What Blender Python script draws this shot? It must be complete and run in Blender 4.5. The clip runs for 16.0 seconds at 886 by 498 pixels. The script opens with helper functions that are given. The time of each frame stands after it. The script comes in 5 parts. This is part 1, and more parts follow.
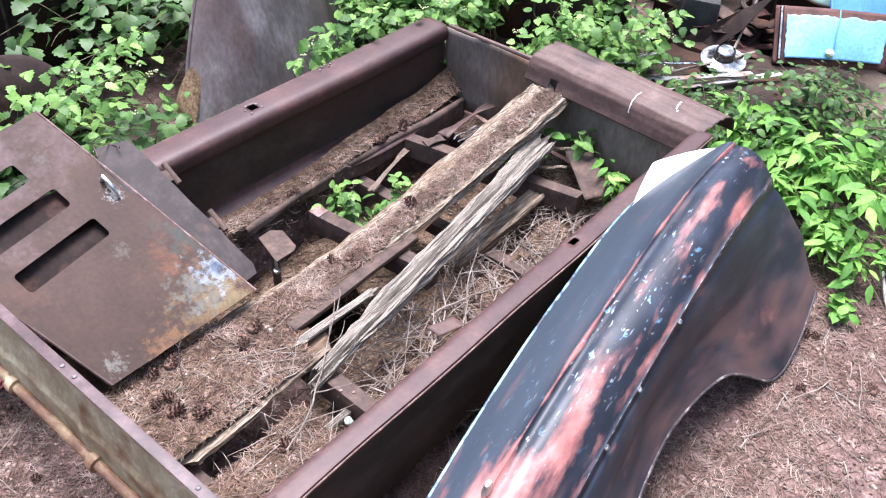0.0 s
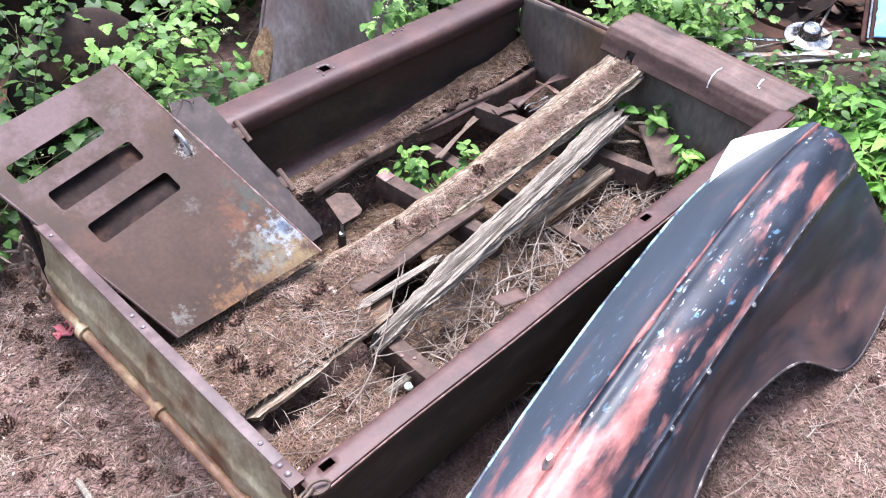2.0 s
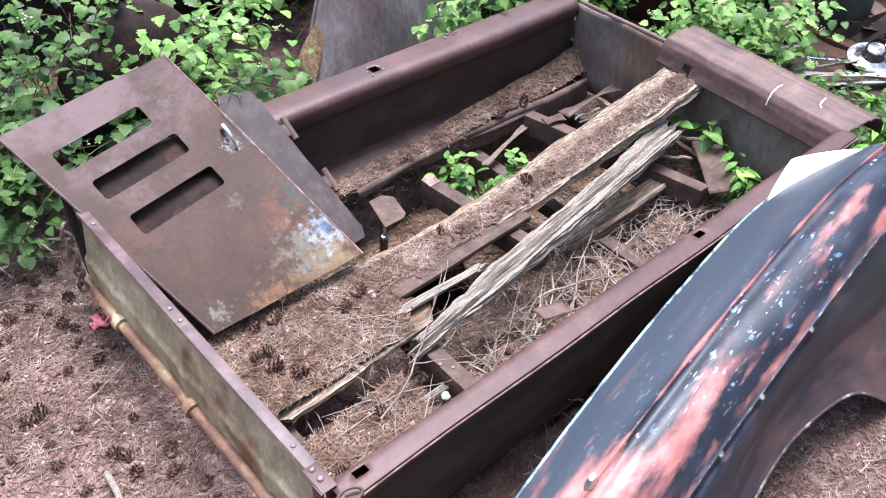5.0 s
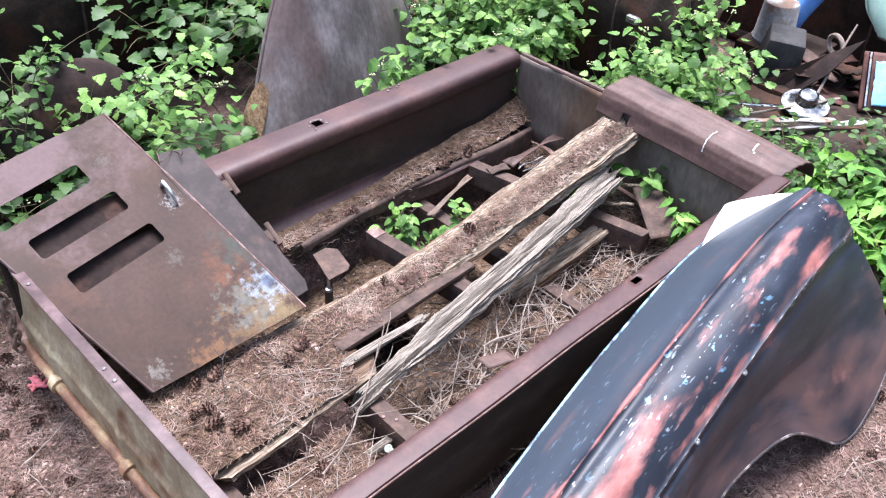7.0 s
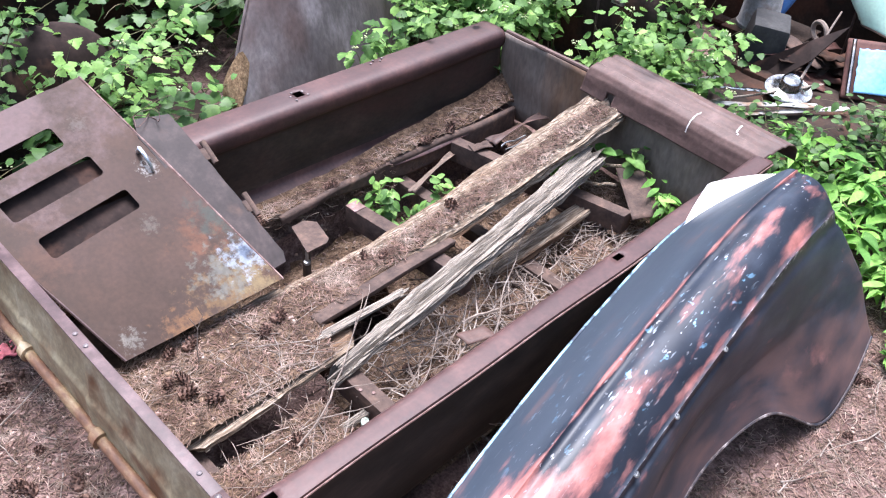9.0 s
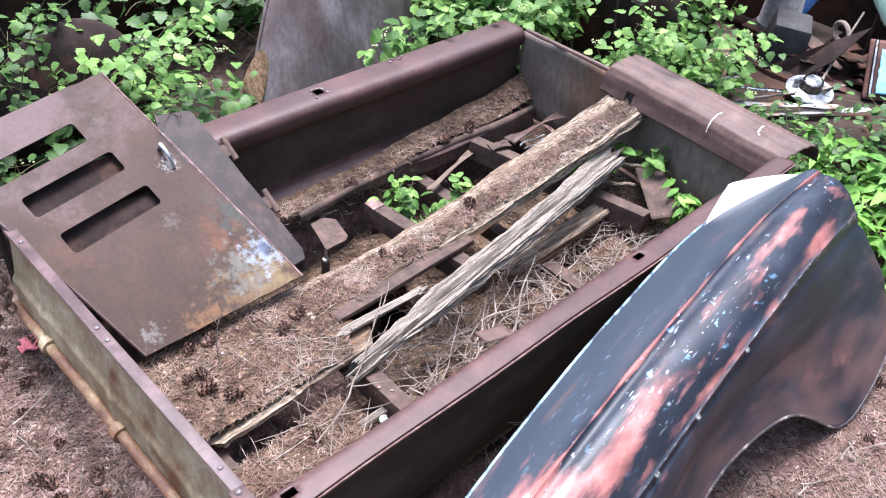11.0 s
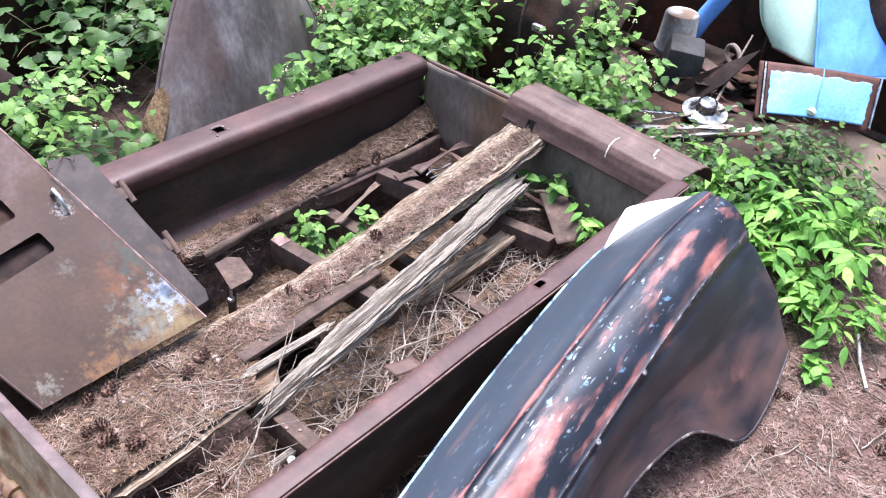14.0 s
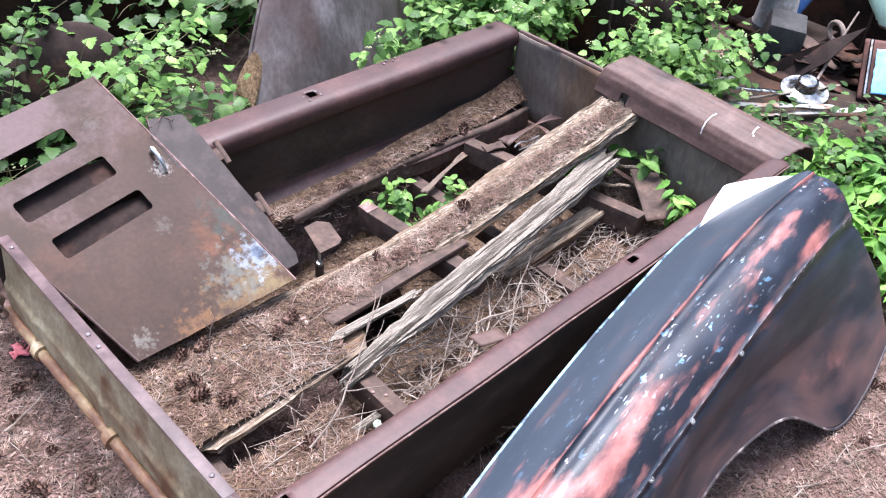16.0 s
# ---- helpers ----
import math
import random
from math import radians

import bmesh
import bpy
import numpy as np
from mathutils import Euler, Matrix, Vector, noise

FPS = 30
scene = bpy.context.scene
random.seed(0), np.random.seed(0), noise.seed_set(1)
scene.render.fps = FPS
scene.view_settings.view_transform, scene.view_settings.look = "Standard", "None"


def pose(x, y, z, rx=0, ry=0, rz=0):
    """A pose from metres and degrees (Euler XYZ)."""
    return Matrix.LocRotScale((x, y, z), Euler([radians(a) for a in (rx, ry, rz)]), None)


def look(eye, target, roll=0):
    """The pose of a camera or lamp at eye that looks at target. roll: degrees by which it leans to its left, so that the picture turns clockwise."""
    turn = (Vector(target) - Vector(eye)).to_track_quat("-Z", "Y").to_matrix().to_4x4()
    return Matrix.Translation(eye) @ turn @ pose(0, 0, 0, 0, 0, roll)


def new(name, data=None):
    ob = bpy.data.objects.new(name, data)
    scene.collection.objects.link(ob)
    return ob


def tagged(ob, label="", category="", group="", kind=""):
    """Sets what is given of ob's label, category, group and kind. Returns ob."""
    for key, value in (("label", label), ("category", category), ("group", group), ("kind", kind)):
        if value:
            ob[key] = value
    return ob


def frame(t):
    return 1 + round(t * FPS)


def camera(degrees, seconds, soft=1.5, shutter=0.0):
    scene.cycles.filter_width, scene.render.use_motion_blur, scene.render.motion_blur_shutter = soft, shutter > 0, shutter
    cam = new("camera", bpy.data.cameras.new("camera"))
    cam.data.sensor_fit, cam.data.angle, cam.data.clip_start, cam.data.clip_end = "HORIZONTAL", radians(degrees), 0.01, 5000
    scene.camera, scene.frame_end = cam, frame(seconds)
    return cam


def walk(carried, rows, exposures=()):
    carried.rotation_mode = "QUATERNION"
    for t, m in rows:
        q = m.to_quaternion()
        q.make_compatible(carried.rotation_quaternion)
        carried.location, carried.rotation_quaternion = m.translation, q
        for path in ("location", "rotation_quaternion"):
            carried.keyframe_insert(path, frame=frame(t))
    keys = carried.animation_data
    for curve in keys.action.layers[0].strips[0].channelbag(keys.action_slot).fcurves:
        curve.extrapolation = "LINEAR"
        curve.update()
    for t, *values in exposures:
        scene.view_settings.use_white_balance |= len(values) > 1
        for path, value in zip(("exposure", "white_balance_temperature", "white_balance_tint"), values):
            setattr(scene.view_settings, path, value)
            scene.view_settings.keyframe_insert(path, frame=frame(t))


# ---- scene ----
cam = camera(53.5, 16.0, 1.15)
# seconds, eye, target, lean to the left in degrees
PATH = [
    (0.0, (-0.6482, -1.1393, 2.4191), (0.5344, -0.1929, 1.1130), 2.30),
    (0.5, (-0.6455, -1.1215, 2.4026), (0.4775, -0.1445, 1.0668), 0.89),
    (1.0, (-0.6669, -1.1024, 2.3962), (0.4175, -0.1008, 1.0468), 1.24),
    (1.5, (-0.6639, -1.1053, 2.3983), (0.4229, -0.0942, 1.0580), 1.70),
    (2.0, (-0.6634, -1.1002, 2.3843), (0.4053, -0.0900, 1.0289), 1.91),
    (2.5, (-0.6664, -1.0952, 2.3635), (0.3766, -0.0771, 0.9940), 2.09),
    (3.0, (-0.6879, -1.0804, 2.3308), (0.3078, -0.0372, 0.9450), 2.90),
    (3.5, (-0.7171, -1.0634, 2.2842), (0.2228, 0.0051, 0.8788), 3.15),
    (4.0, (-0.7295, -1.0419, 2.2572), (0.1914, 0.0313, 0.8429), 3.54),
    (4.5, (-0.7071, -1.0427, 2.2721), (0.2114, 0.0576, 0.8773), 2.12),
    (5.0, (-0.6558, -1.0511, 2.3194), (0.3682, 0.0285, 0.9831), 2.55),
    (5.2, (-0.6403, -1.0622, 2.3375), (0.4297, 0.0108, 1.0323), 2.46),
    (7.3, (-0.5776, -1.1207, 2.3470), (0.5629, -0.0492, 1.1016), 3.42),
    (7.5, (-0.5684, -1.1267, 2.3482), (0.5917, -0.0702, 1.1080), 3.94),
    (8.0, (-0.5666, -1.1357, 2.3388), (0.6041, -0.0657, 1.1204), 4.02),
    (8.5, (-0.5846, -1.1236, 2.2902), (0.5687, -0.0924, 1.0226), 5.21),
    (11.0, (-0.6175, -1.1004, 2.2689), (0.5099, -0.0438, 0.9989), 5.03),
    (11.5, (-0.5998, -1.1124, 2.2702), (0.5513, -0.0767, 1.0043), 4.92),
    (12.0, (-0.5842, -1.1194, 2.2759), (0.5689, -0.0849, 1.0110), 4.43),
    (12.5, (-0.5586, -1.1487, 2.2786), (0.6343, -0.1480, 1.0234), 4.55),
    (13.0, (-0.5441, -1.1653, 2.2891), (0.6890, -0.2008, 1.0444), 5.23),
    (13.5, (-0.5434, -1.1659, 2.3037), (0.7120, -0.2010, 1.0818), 5.79),
    (14.0, (-0.5433, -1.1523, 2.3173), (0.7111, -0.1859, 1.0956), 6.07),
    (14.5, (-0.5498, -1.1245, 2.3195), (0.6916, -0.1266, 1.1099), 6.16),
    (15.0, (-0.5626, -1.1122, 2.3125), (0.6478, -0.0925, 1.0897), 5.92),
    (15.5, (-0.5776, -1.0975, 2.3014), (0.6094, -0.0641, 1.0673), 6.14),
    (16.0, (-0.5948, -1.0955, 2.2758), (0.5348, -0.0443, 1.0034), 4.92),
]
walk(cam, [(t, look(eye, target, roll)) for t, eye, target, roll in PATH])

# ---- light ----
world = bpy.data.worlds.new("forest_sky")
scene.world = world
world.use_nodes = True
wn = world.node_tree.nodes
sky = wn.new("ShaderNodeTexSky")
sky.sky_type = "NISHITA"
sky.sun_disc = False
sky.sun_elevation, sky.sun_rotation = radians(76), radians(40)
sky.dust_density, sky.air_density = 3.0, 1.0
world.node_tree.links.new(sky.outputs[0], wn["Background"].inputs[0])
wn["Background"].inputs[1].default_value = 0.13
sun = new("sun", bpy.data.lights.new("sun", "SUN"))
sun.data.energy, sun.data.angle, sun.data.color = 2.65, radians(28), (0.89, 0.905, 1.06)
sun.matrix_world = look((2.2, 1.9, 8.0), (0.8, 0.3, 0.0))
scene.view_settings.exposure = 2.05


# ---- materials ----
def ramp_node(nt, stops):
    r = nt.nodes.new("ShaderNodeValToRGB")
    el = r.color_ramp.elements
    while len(el) < len(stops):
        el.new(0.5)
    for e, (p, c) in zip(el, stops):
        e.position, e.color = p, (*c, 1.0)
    return r


def material(name, stops, scale=6.0, stretch=(1, 1, 1), rough=0.8, metal=0.0, bump=0.3, grain=60.0, stain=None, stain_scale=2.5,
             stain_at=(0.5, 0.62), rough_var=0.12, per_piece=0.0, translucent=0.0, spec=0.3, contrast=0.2, spots=()):
    """Noise-coloured surface: broad colour ramp, a stain layer and fine relief."""
    m = bpy.data.materials.new(name)
    m.use_nodes = True
    nt = m.node_tree
    n, l = nt.nodes, nt.links.new
    b = n["Principled BSDF"]
    co = n.new("ShaderNodeTexCoord")
    mp = n.new("ShaderNodeMapping")
    mp.inputs["Scale"].default_value = stretch
    l(co.outputs["Object"], mp.inputs["Vector"])
    big = n.new("ShaderNodeTexNoise")
    big.inputs["Scale"].default_value, big.inputs["Detail"].default_value, big.inputs["Roughness"].default_value = scale, 8.0, 0.65
    l(mp.outputs[0], big.inputs["Vector"])
    r = ramp_node(nt, stops)
    l(big.outputs["Fac"], r.inputs["Fac"])
    colour = r.outputs["Color"]
    if stain:
        st = n.new("ShaderNodeTexNoise")
        st.inputs["Scale"].default_value, st.inputs["Detail"].default_value = stain_scale, 6.0
        l(mp.outputs[0], st.inputs["Vector"])
        sr = ramp_node(nt, [(stain_at[0], (0, 0, 0)), (stain_at[1], (1, 1, 1))])
        l(st.outputs["Fac"], sr.inputs["Fac"])
        mx = n.new("ShaderNodeMix")
        mx.data_type = "RGBA"
        l(sr.outputs["Color"], mx.inputs["Factor"])
        l(colour, mx.inputs["A"])
        mx.inputs["B"].default_value = (*stain, 1.0)
        colour = mx.outputs["Result"]
    for centre, radius, tint, speck in spots:
        vd = n.new("ShaderNodeVectorMath")
        vd.operation = "DISTANCE"
        l(co.outputs["Object"], vd.inputs[0])
        vd.inputs[1].default_value = centre
        far = n.new("ShaderNodeMath")
        far.operation = "MULTIPLY_ADD"
        l(vd.outputs["Value"], far.inputs[0])
        far.inputs[1].default_value, far.inputs[2].default_value = -0.55 / radius, 0.02
        sn = n.new("ShaderNodeTexNoise")
        sn.inputs["Scale"].default_value, sn.inputs["Detail"].default_value = speck, 9.0
        sn.inputs["Roughness"].default_value = 0.72
        l(co.outputs["Object"], sn.inputs["Vector"])
        ad = n.new("ShaderNodeMath")
        ad.operation = "MULTIPLY_ADD"
        l(sn.outputs["Fac"], ad.inputs[0])
        ad.inputs[1].default_value = 2.1
        l(far.outputs[0], ad.inputs[2])
        sm = ramp_node(nt, [(0.72, (0, 0, 0)), (1.08, (0.7, 0.7, 0.7))])
        l(ad.outputs[0], sm.inputs["Fac"])
        mx = n.new("ShaderNodeMix")
        mx.data_type = "RGBA"
        l(sm.outputs["Color"], mx.inputs["Factor"])
        l(colour, mx.inputs["A"])
        mx.inputs["B"].default_value = (*tint, 1.0)
        colour = mx.outputs["Result"]
    fine = n.new("ShaderNodeTexNoise")
    fine.inputs["Scale"].default_value, fine.inputs["Detail"].default_value = grain, 4.0
    l(mp.outputs[0], fine.inputs["Vector"])
    hv = n.new("ShaderNodeHueSaturation")
    vm = n.new("ShaderNodeMapRange")
    vm.inputs["From Min"].default_value, vm.inputs["From Max"].default_value = 0.3, 0.7
    vm.inputs["To Min"].default_value, vm.inputs["To Max"].default_value = 1 - contrast, 1 + contrast
    l(fine.outputs["Fac"], vm.inputs["Value"])
    value = vm.outputs["Result"]
    if per_piece:
        g = n.new("ShaderNodeNewGeometry")
        pm = n.new("ShaderNodeMapRange")
        pm.inputs["To Min"].default_value, pm.inputs["To Max"].default_value = 1 - per_piece, 1 + per_piece
        l(g.outputs["Random Per Island"], pm.inputs["Value"])
        mu = n.new("ShaderNodeMath")
        mu.operation = "MULTIPLY"
        l(value, mu.inputs[0])
        l(pm.outputs["Result"], mu.inputs[1])
        value = mu.outputs[0]
        hm = n.new("ShaderNodeMapRange")
        hm.inputs["To Min"].default_value, hm.inputs["To Max"].default_value = 0.515, 0.485
        l(g.outputs["Random Per Island"], hm.inputs["Value"])
        l(hm.outputs["Result"], hv.inputs["Hue"])
    l(value, hv.inputs["Value"])
    l(colour, hv.inputs["Color"])
    l(hv.outputs["Color"], b.inputs["Base Color"])
    rm = n.new("ShaderNodeMapRange")
    rm.inputs["To Min"].default_value, rm.inputs["To Max"].default_value = max(0.02, rough - rough_var), min(1, rough + rough_var)
    l(fine.outputs["Fac"], rm.inputs["Value"])
    l(rm.outputs["Result"], b.inputs["Roughness"])
    b.inputs["Metallic"].default_value = metal
    b.inputs["Specular IOR Level"].default_value = spec
    if bump:
        bp = n.new("ShaderNodeBump")
        bp.inputs["Strength"].default_value, bp.inputs["Distance"].default_value = bump, 0.004
        l(fine.outputs["Fac"], bp.inputs["Height"])
        l(bp.outputs["Normal"], b.inputs["Normal"])
    if translucent:
        tr = n.new("ShaderNodeBsdfTranslucent")
        l(hv.outputs["Color"], tr.inputs["Color"])
        ms = n.new("ShaderNodeMixShader")
        ms.inputs["Fac"].default_value = translucent
        l(b.outputs[0], ms.inputs[1])
        l(tr.outputs[0], ms.inputs[2])
        l(ms.outputs[0], n["Material Output"].inputs["Surface"])
    return m


RUST = material("rusted_steel", [(0.28, (0.036, 0.0195, 0.0195)), (0.5, (0.064, 0.0325, 0.0305)), (0.74, (0.112, 0.057, 0.050))], scale=5, rough=0.52, bump=0.14,
                metal=0.05, stain=(0.050, 0.030, 0.029), stain_scale=1.9, stain_at=(0.50, 0.74), spec=0.34, contrast=0.2)
RUST_DARK = material("dark_rusted_steel", [(0.3, (0.065, 0.046, 0.036)), (0.55, (0.13, 0.094, 0.073)), (0.75, (0.2, 0.13, 0.09))], scale=5, rough=0.7,
                     stain=(0.13, 0.075, 0.04), stain_scale=3, stretch=(1, 1, 0.35), stain_at=(0.55, 0.7))
RUST_BEAM = material("flaking_rust_beam", [(0.3, (0.042, 0.028, 0.024)), (0.55, (0.085, 0.056, 0.045)), (0.75, (0.16, 0.098, 0.072))], scale=14, rough=0.85, bump=0.6)
SHEET_RUST = material("ribbed_sheet_rust", [(0.3, (0.070, 0.041, 0.034)), (0.55, (0.100, 0.060, 0.051)), (0.75, (0.15, 0.095, 0.083))], scale=11, rough=0.6, spec=0.28, contrast=0.16, stain=(0.06, 0.038, 0.034), stain_scale=4)
OLIVE = material("weathered_olive_steel", [(0.3, (0.20, 0.148, 0.088)), (0.5, (0.345, 0.28, 0.172)), (0.72, (0.49, 0.43, 0.29))], scale=7, rough=0.6,
                 stain=(0.16, 0.075, 0.035), stain_scale=5, stain_at=(0.52, 0.66), spec=0.45)
ROD = material("rusty_yellow_rod", [(0.3, (0.10, 0.048, 0.036)), (0.47, (0.22, 0.115, 0.068)), (0.6, (0.36, 0.25, 0.14)), (0.72, (0.55, 0.46, 0.32))], scale=14, stretch=(1, 0.5, 1), rough=0.45, spec=0.4)
WOOD = material("weathered_grey_wood", [(0.3, (0.10, 0.083, 0.068)), (0.43, (0.175, 0.148, 0.122)), (0.56, (0.25, 0.218, 0.183)), (0.7, (0.36, 0.32, 0.275))], scale=330, stretch=(0.025, 1, 1),
                rough=0.92, bump=1.0, grain=420, contrast=0.32, spec=0.15)
WOOD_BROWN = material("rotting_brown_wood", [(0.3, (0.085, 0.06, 0.042)), (0.47, (0.20, 0.15, 0.11)), (0.6, (0.31, 0.255, 0.20)), (0.74, (0.43, 0.375, 0.30))], scale=150, stretch=(0.045, 1, 1),
                      rough=0.95, bump=1.0, grain=190, contrast=0.5, spec=0.12, stain=(0.11, 0.066, 0.042), stain_scale=6)
SOIL = material("needle_litter_ground", [(0.28, (0.044, 0.027, 0.024)), (0.5, (0.145, 0.093, 0.081)), (0.7, (0.31, 0.214, 0.187))], scale=22, rough=0.97, bump=1.0,
                grain=110, stain=(0.09, 0.054, 0.046), stain_scale=2.3, stain_at=(0.38, 0.78), spec=0.08, contrast=0.4)
DUFF = material("brown_needle_duff", [(0.3, (0.040, 0.0255, 0.018)), (0.5, (0.105, 0.068, 0.046)), (0.7, (0.22, 0.153, 0.106))], scale=34, rough=0.97, bump=1.0, grain=130, spec=0.08, contrast=0.45)
NEEDLE = material("dry_needles", [(0.35, (0.115, 0.070, 0.052)), (0.5, (0.22, 0.147, 0.112)), (0.65, (0.37, 0.285, 0.23))], scale=9, rough=0.8, bump=0, per_piece=0.5)
TWIG = material("dry_twig_bark", [(0.3, (0.095, 0.072, 0.06)), (0.5, (0.19, 0.15, 0.125)), (0.7, (0.35, 0.30, 0.262))], scale=12, rough=0.85, bump=0.3)
CONE = material("pine_cone_scales", [(0.3, (0.05, 0.028, 0.022)), (0.55, (0.115, 0.064, 0.048)), (0.75, (0.20, 0.122, 0.09))], scale=30, rough=0.8, bump=0.3)
RIVET = material("dull_rivet_steel", [(0.3, (0.08, 0.065, 0.065)), (0.6, (0.18, 0.155, 0.155))], scale=40, rough=0.5, metal=0.3, bump=0.1)
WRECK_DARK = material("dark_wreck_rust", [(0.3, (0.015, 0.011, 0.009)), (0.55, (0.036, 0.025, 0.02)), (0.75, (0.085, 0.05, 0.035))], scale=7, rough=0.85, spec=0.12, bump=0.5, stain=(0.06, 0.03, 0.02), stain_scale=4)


# ---- builders ----
def part(name, bm, mat, parent=None, label="", smooth=True, at=None):
    """Links a bmesh as one mesh object, under a thing or on its own."""
    me = bpy.data.meshes.new(name)
    bmesh.ops.recalc_face_normals(bm, faces=bm.faces)
    bm.to_mesh(me)
    bm.free()
    for p in me.polygons:
        p.use_smooth = smooth
    me.materials.append(mat)
    ob = new(name, me)
    if smooth:
        me.set_sharp_from_angle(angle=radians(40))
    if at is not None:
        ob.matrix_world = at
    if parent is not None:
        ob.parent = parent
    if label:
        ob["label"] = label
    return ob


def thing(name, label, category, group="", kind="", at=(0, 0, 0)):
    ob = new(name)
    ob.location = at
    ob.empty_display_size = 0.1
    return tagged(ob, label, category, group, kind)


def solid(ob, thick, offset=-1.0, bevel=0.0):
    md = ob.modifiers.new("thickness", "SOLIDIFY")
    md.thickness, md.offset = thick, offset
    if bevel:
        bv = ob.modifiers.new("edge", "BEVEL")
        bv.width, bv.segments, bv.limit_method = bevel, 2, "ANGLE"
    return ob


def block(x0, x1, y0, y1, z0, z1, bevel=0.004, bm=None):
    bm = bm or bmesh.new()
    r = bmesh.ops.create_cube(bm, size=1.0, matrix=Matrix.Translation(((x0 + x1) / 2, (y0 + y1) / 2, (z0 + z1) / 2)) @ Matrix.Diagonal((x1 - x0, y1 - y0, z1 - z0, 1)))
    if bevel:
        es = {e for v in r["verts"] for e in v.link_edges}
        bmesh.ops.bevel(bm, geom=list(es), offset=bevel, segments=2, affect="EDGES", profile=0.6)
    return bm


def sheet(fn, nu, nv, bm=None, skip=None):
    """An open surface from fn(u, v), 0 to 1 each."""
    bm = bm or bmesh.new()
    vs = [[bm.verts.new(fn(i / nu, j / nv)) for j in range(nv + 1)] for i in range(nu + 1)]
    for i in range(nu):
        for j in range(nv):
            if not (skip and skip((i + 0.5) / nu, (j + 0.5) / nv)):
                bm.faces.new((vs[i][j], vs[i + 1][j], vs[i + 1][j + 1], vs[i][j + 1]))
    loose = [v for v in bm.verts if not v.link_faces]
    bmesh.ops.delete(bm, geom=loose, context="VERTS")
    return bm


def tube(points, radius, sides=6, bm=None, closed=False):
    """A round bar along points; radius a number or a function of 0 to 1."""
    bm = bm or bmesh.new()
    pts = [Vector(p) for p in points]
    n = len(pts)
    rings = []
    side = None
    for i, p in enumerate(pts):
        a = pts[(i + 1) % n] if (closed or i < n - 1) else p
        b = pts[i - 1] if (closed or i > 0) else p
        d = (a - b).normalized()
        if side is None:
            side = d.orthogonal().normalized()
        side = (side - d * side.dot(d)).normalized()
        up = d.cross(side)
        r = radius(i / max(1, n - 1)) if callable(radius) else radius
        rings.append([bm.verts.new(p + r * (math.cos(2 * math.pi * k / sides) * side + math.sin(2 * math.pi * k / sides) * up)) for k in range(sides)])
    for i in range(n if closed else n - 1):
        p, q = rings[i], rings[(i + 1) % n]
        for k in range(sides):
            bm.faces.new((p[k], p[(k + 1) % sides], q[(k + 1) % sides], q[k]))
    if not closed:
        bm.faces.new(rings[0][::-1])
        bm.faces.new(rings[-1])
    return bm


def smooth_line(a, x):
    """Smooth value at x of a few evenly spaced values over 0 to 1."""
    t = max(0.0, min(1.0, x)) * (len(a) - 1)
    i = min(int(t), len(a) - 2)
    f = t - i
    p0, p1, p2, p3 = a[max(i - 1, 0)], a[i], a[i + 1], a[min(i + 2, len(a) - 1)]
    return 0.5 * (2 * p1 + (p2 - p0) * f + (2 * p0 - 5 * p1 + 4 * p2 - p3) * f * f + (3 * p1 - p0 - 3 * p2 + p3) * f ** 3)


def along(poly, s):
    """Point at share s of the length of a polyline."""
    pts = [Vector(p) for p in poly]
    ls = [(b - a).length for a, b in zip(pts, pts[1:])]
    d = s * sum(ls)
    for a, b, l in zip(pts, pts[1:], ls):
        if d <= l:
            return a.lerp(b, d / l if l else 0)
        d -= l
    return pts[-1]


def nz(x, y=0.0, z=0.0, s=1.0):
    return noise.noise(Vector((x * s, y * s, z * s)))


def lathe(profile, sides=32, bm=None, m=None):
    """Turns (radius, height) pairs about z."""
    bm = bm or bmesh.new()
    m = m or Matrix()
    rings = [[bm.verts.new(m @ Vector((r * math.cos(2 * math.pi * k / sides), r * math.sin(2 * math.pi * k / sides), h))) for k in range(sides)] for r, h in profile]
    for p, q in zip(rings, rings[1:]):
        for k in range(sides):
            bm.faces.new((p[k], p[(k + 1) % sides], q[(k + 1) % sides], q[k]))
    return bm


# ---- ground ----
WIDTH, LENGTH, RAIL = 1.27, 2.36, 0.5


def ground_z(x, y):
    z = 0.025 * nz(x, y, 0.3, 1.1) + 0.008 * nz(x, y, 1.7, 6.0)
    inside = max(0, min(1, (x - 0.02) / 0.08)) * max(0, min(1, (2.34 - x) / 0.08)) * max(0, min(1, (y - 0.0) / 0.08)) * max(0, min(1, (1.25 - y) / 0.08))
    return z - 0.02 - 0.32 * inside


def ground_xy(u, v):
    """Fine near the bed, coarse towards the horizon."""
    def spread(q):
        q = 2 * q - 1
        return 3.2 * q + 55.0 * q ** 7
    x, y = 0.9 + spread(u), 0.4 + spread(v)
    return Vector((x, y, ground_z(x, y)))


ground = part("ground", sheet(ground_xy, 190, 190), SOIL)
tagged(ground, "forest floor covered in brown pine needle litter", "ground", kind="structure")

# ---- pickup bed ----
bed = thing("pickup_bed", "rusted steel pickup truck bed with missing floor boards", "truck bed")


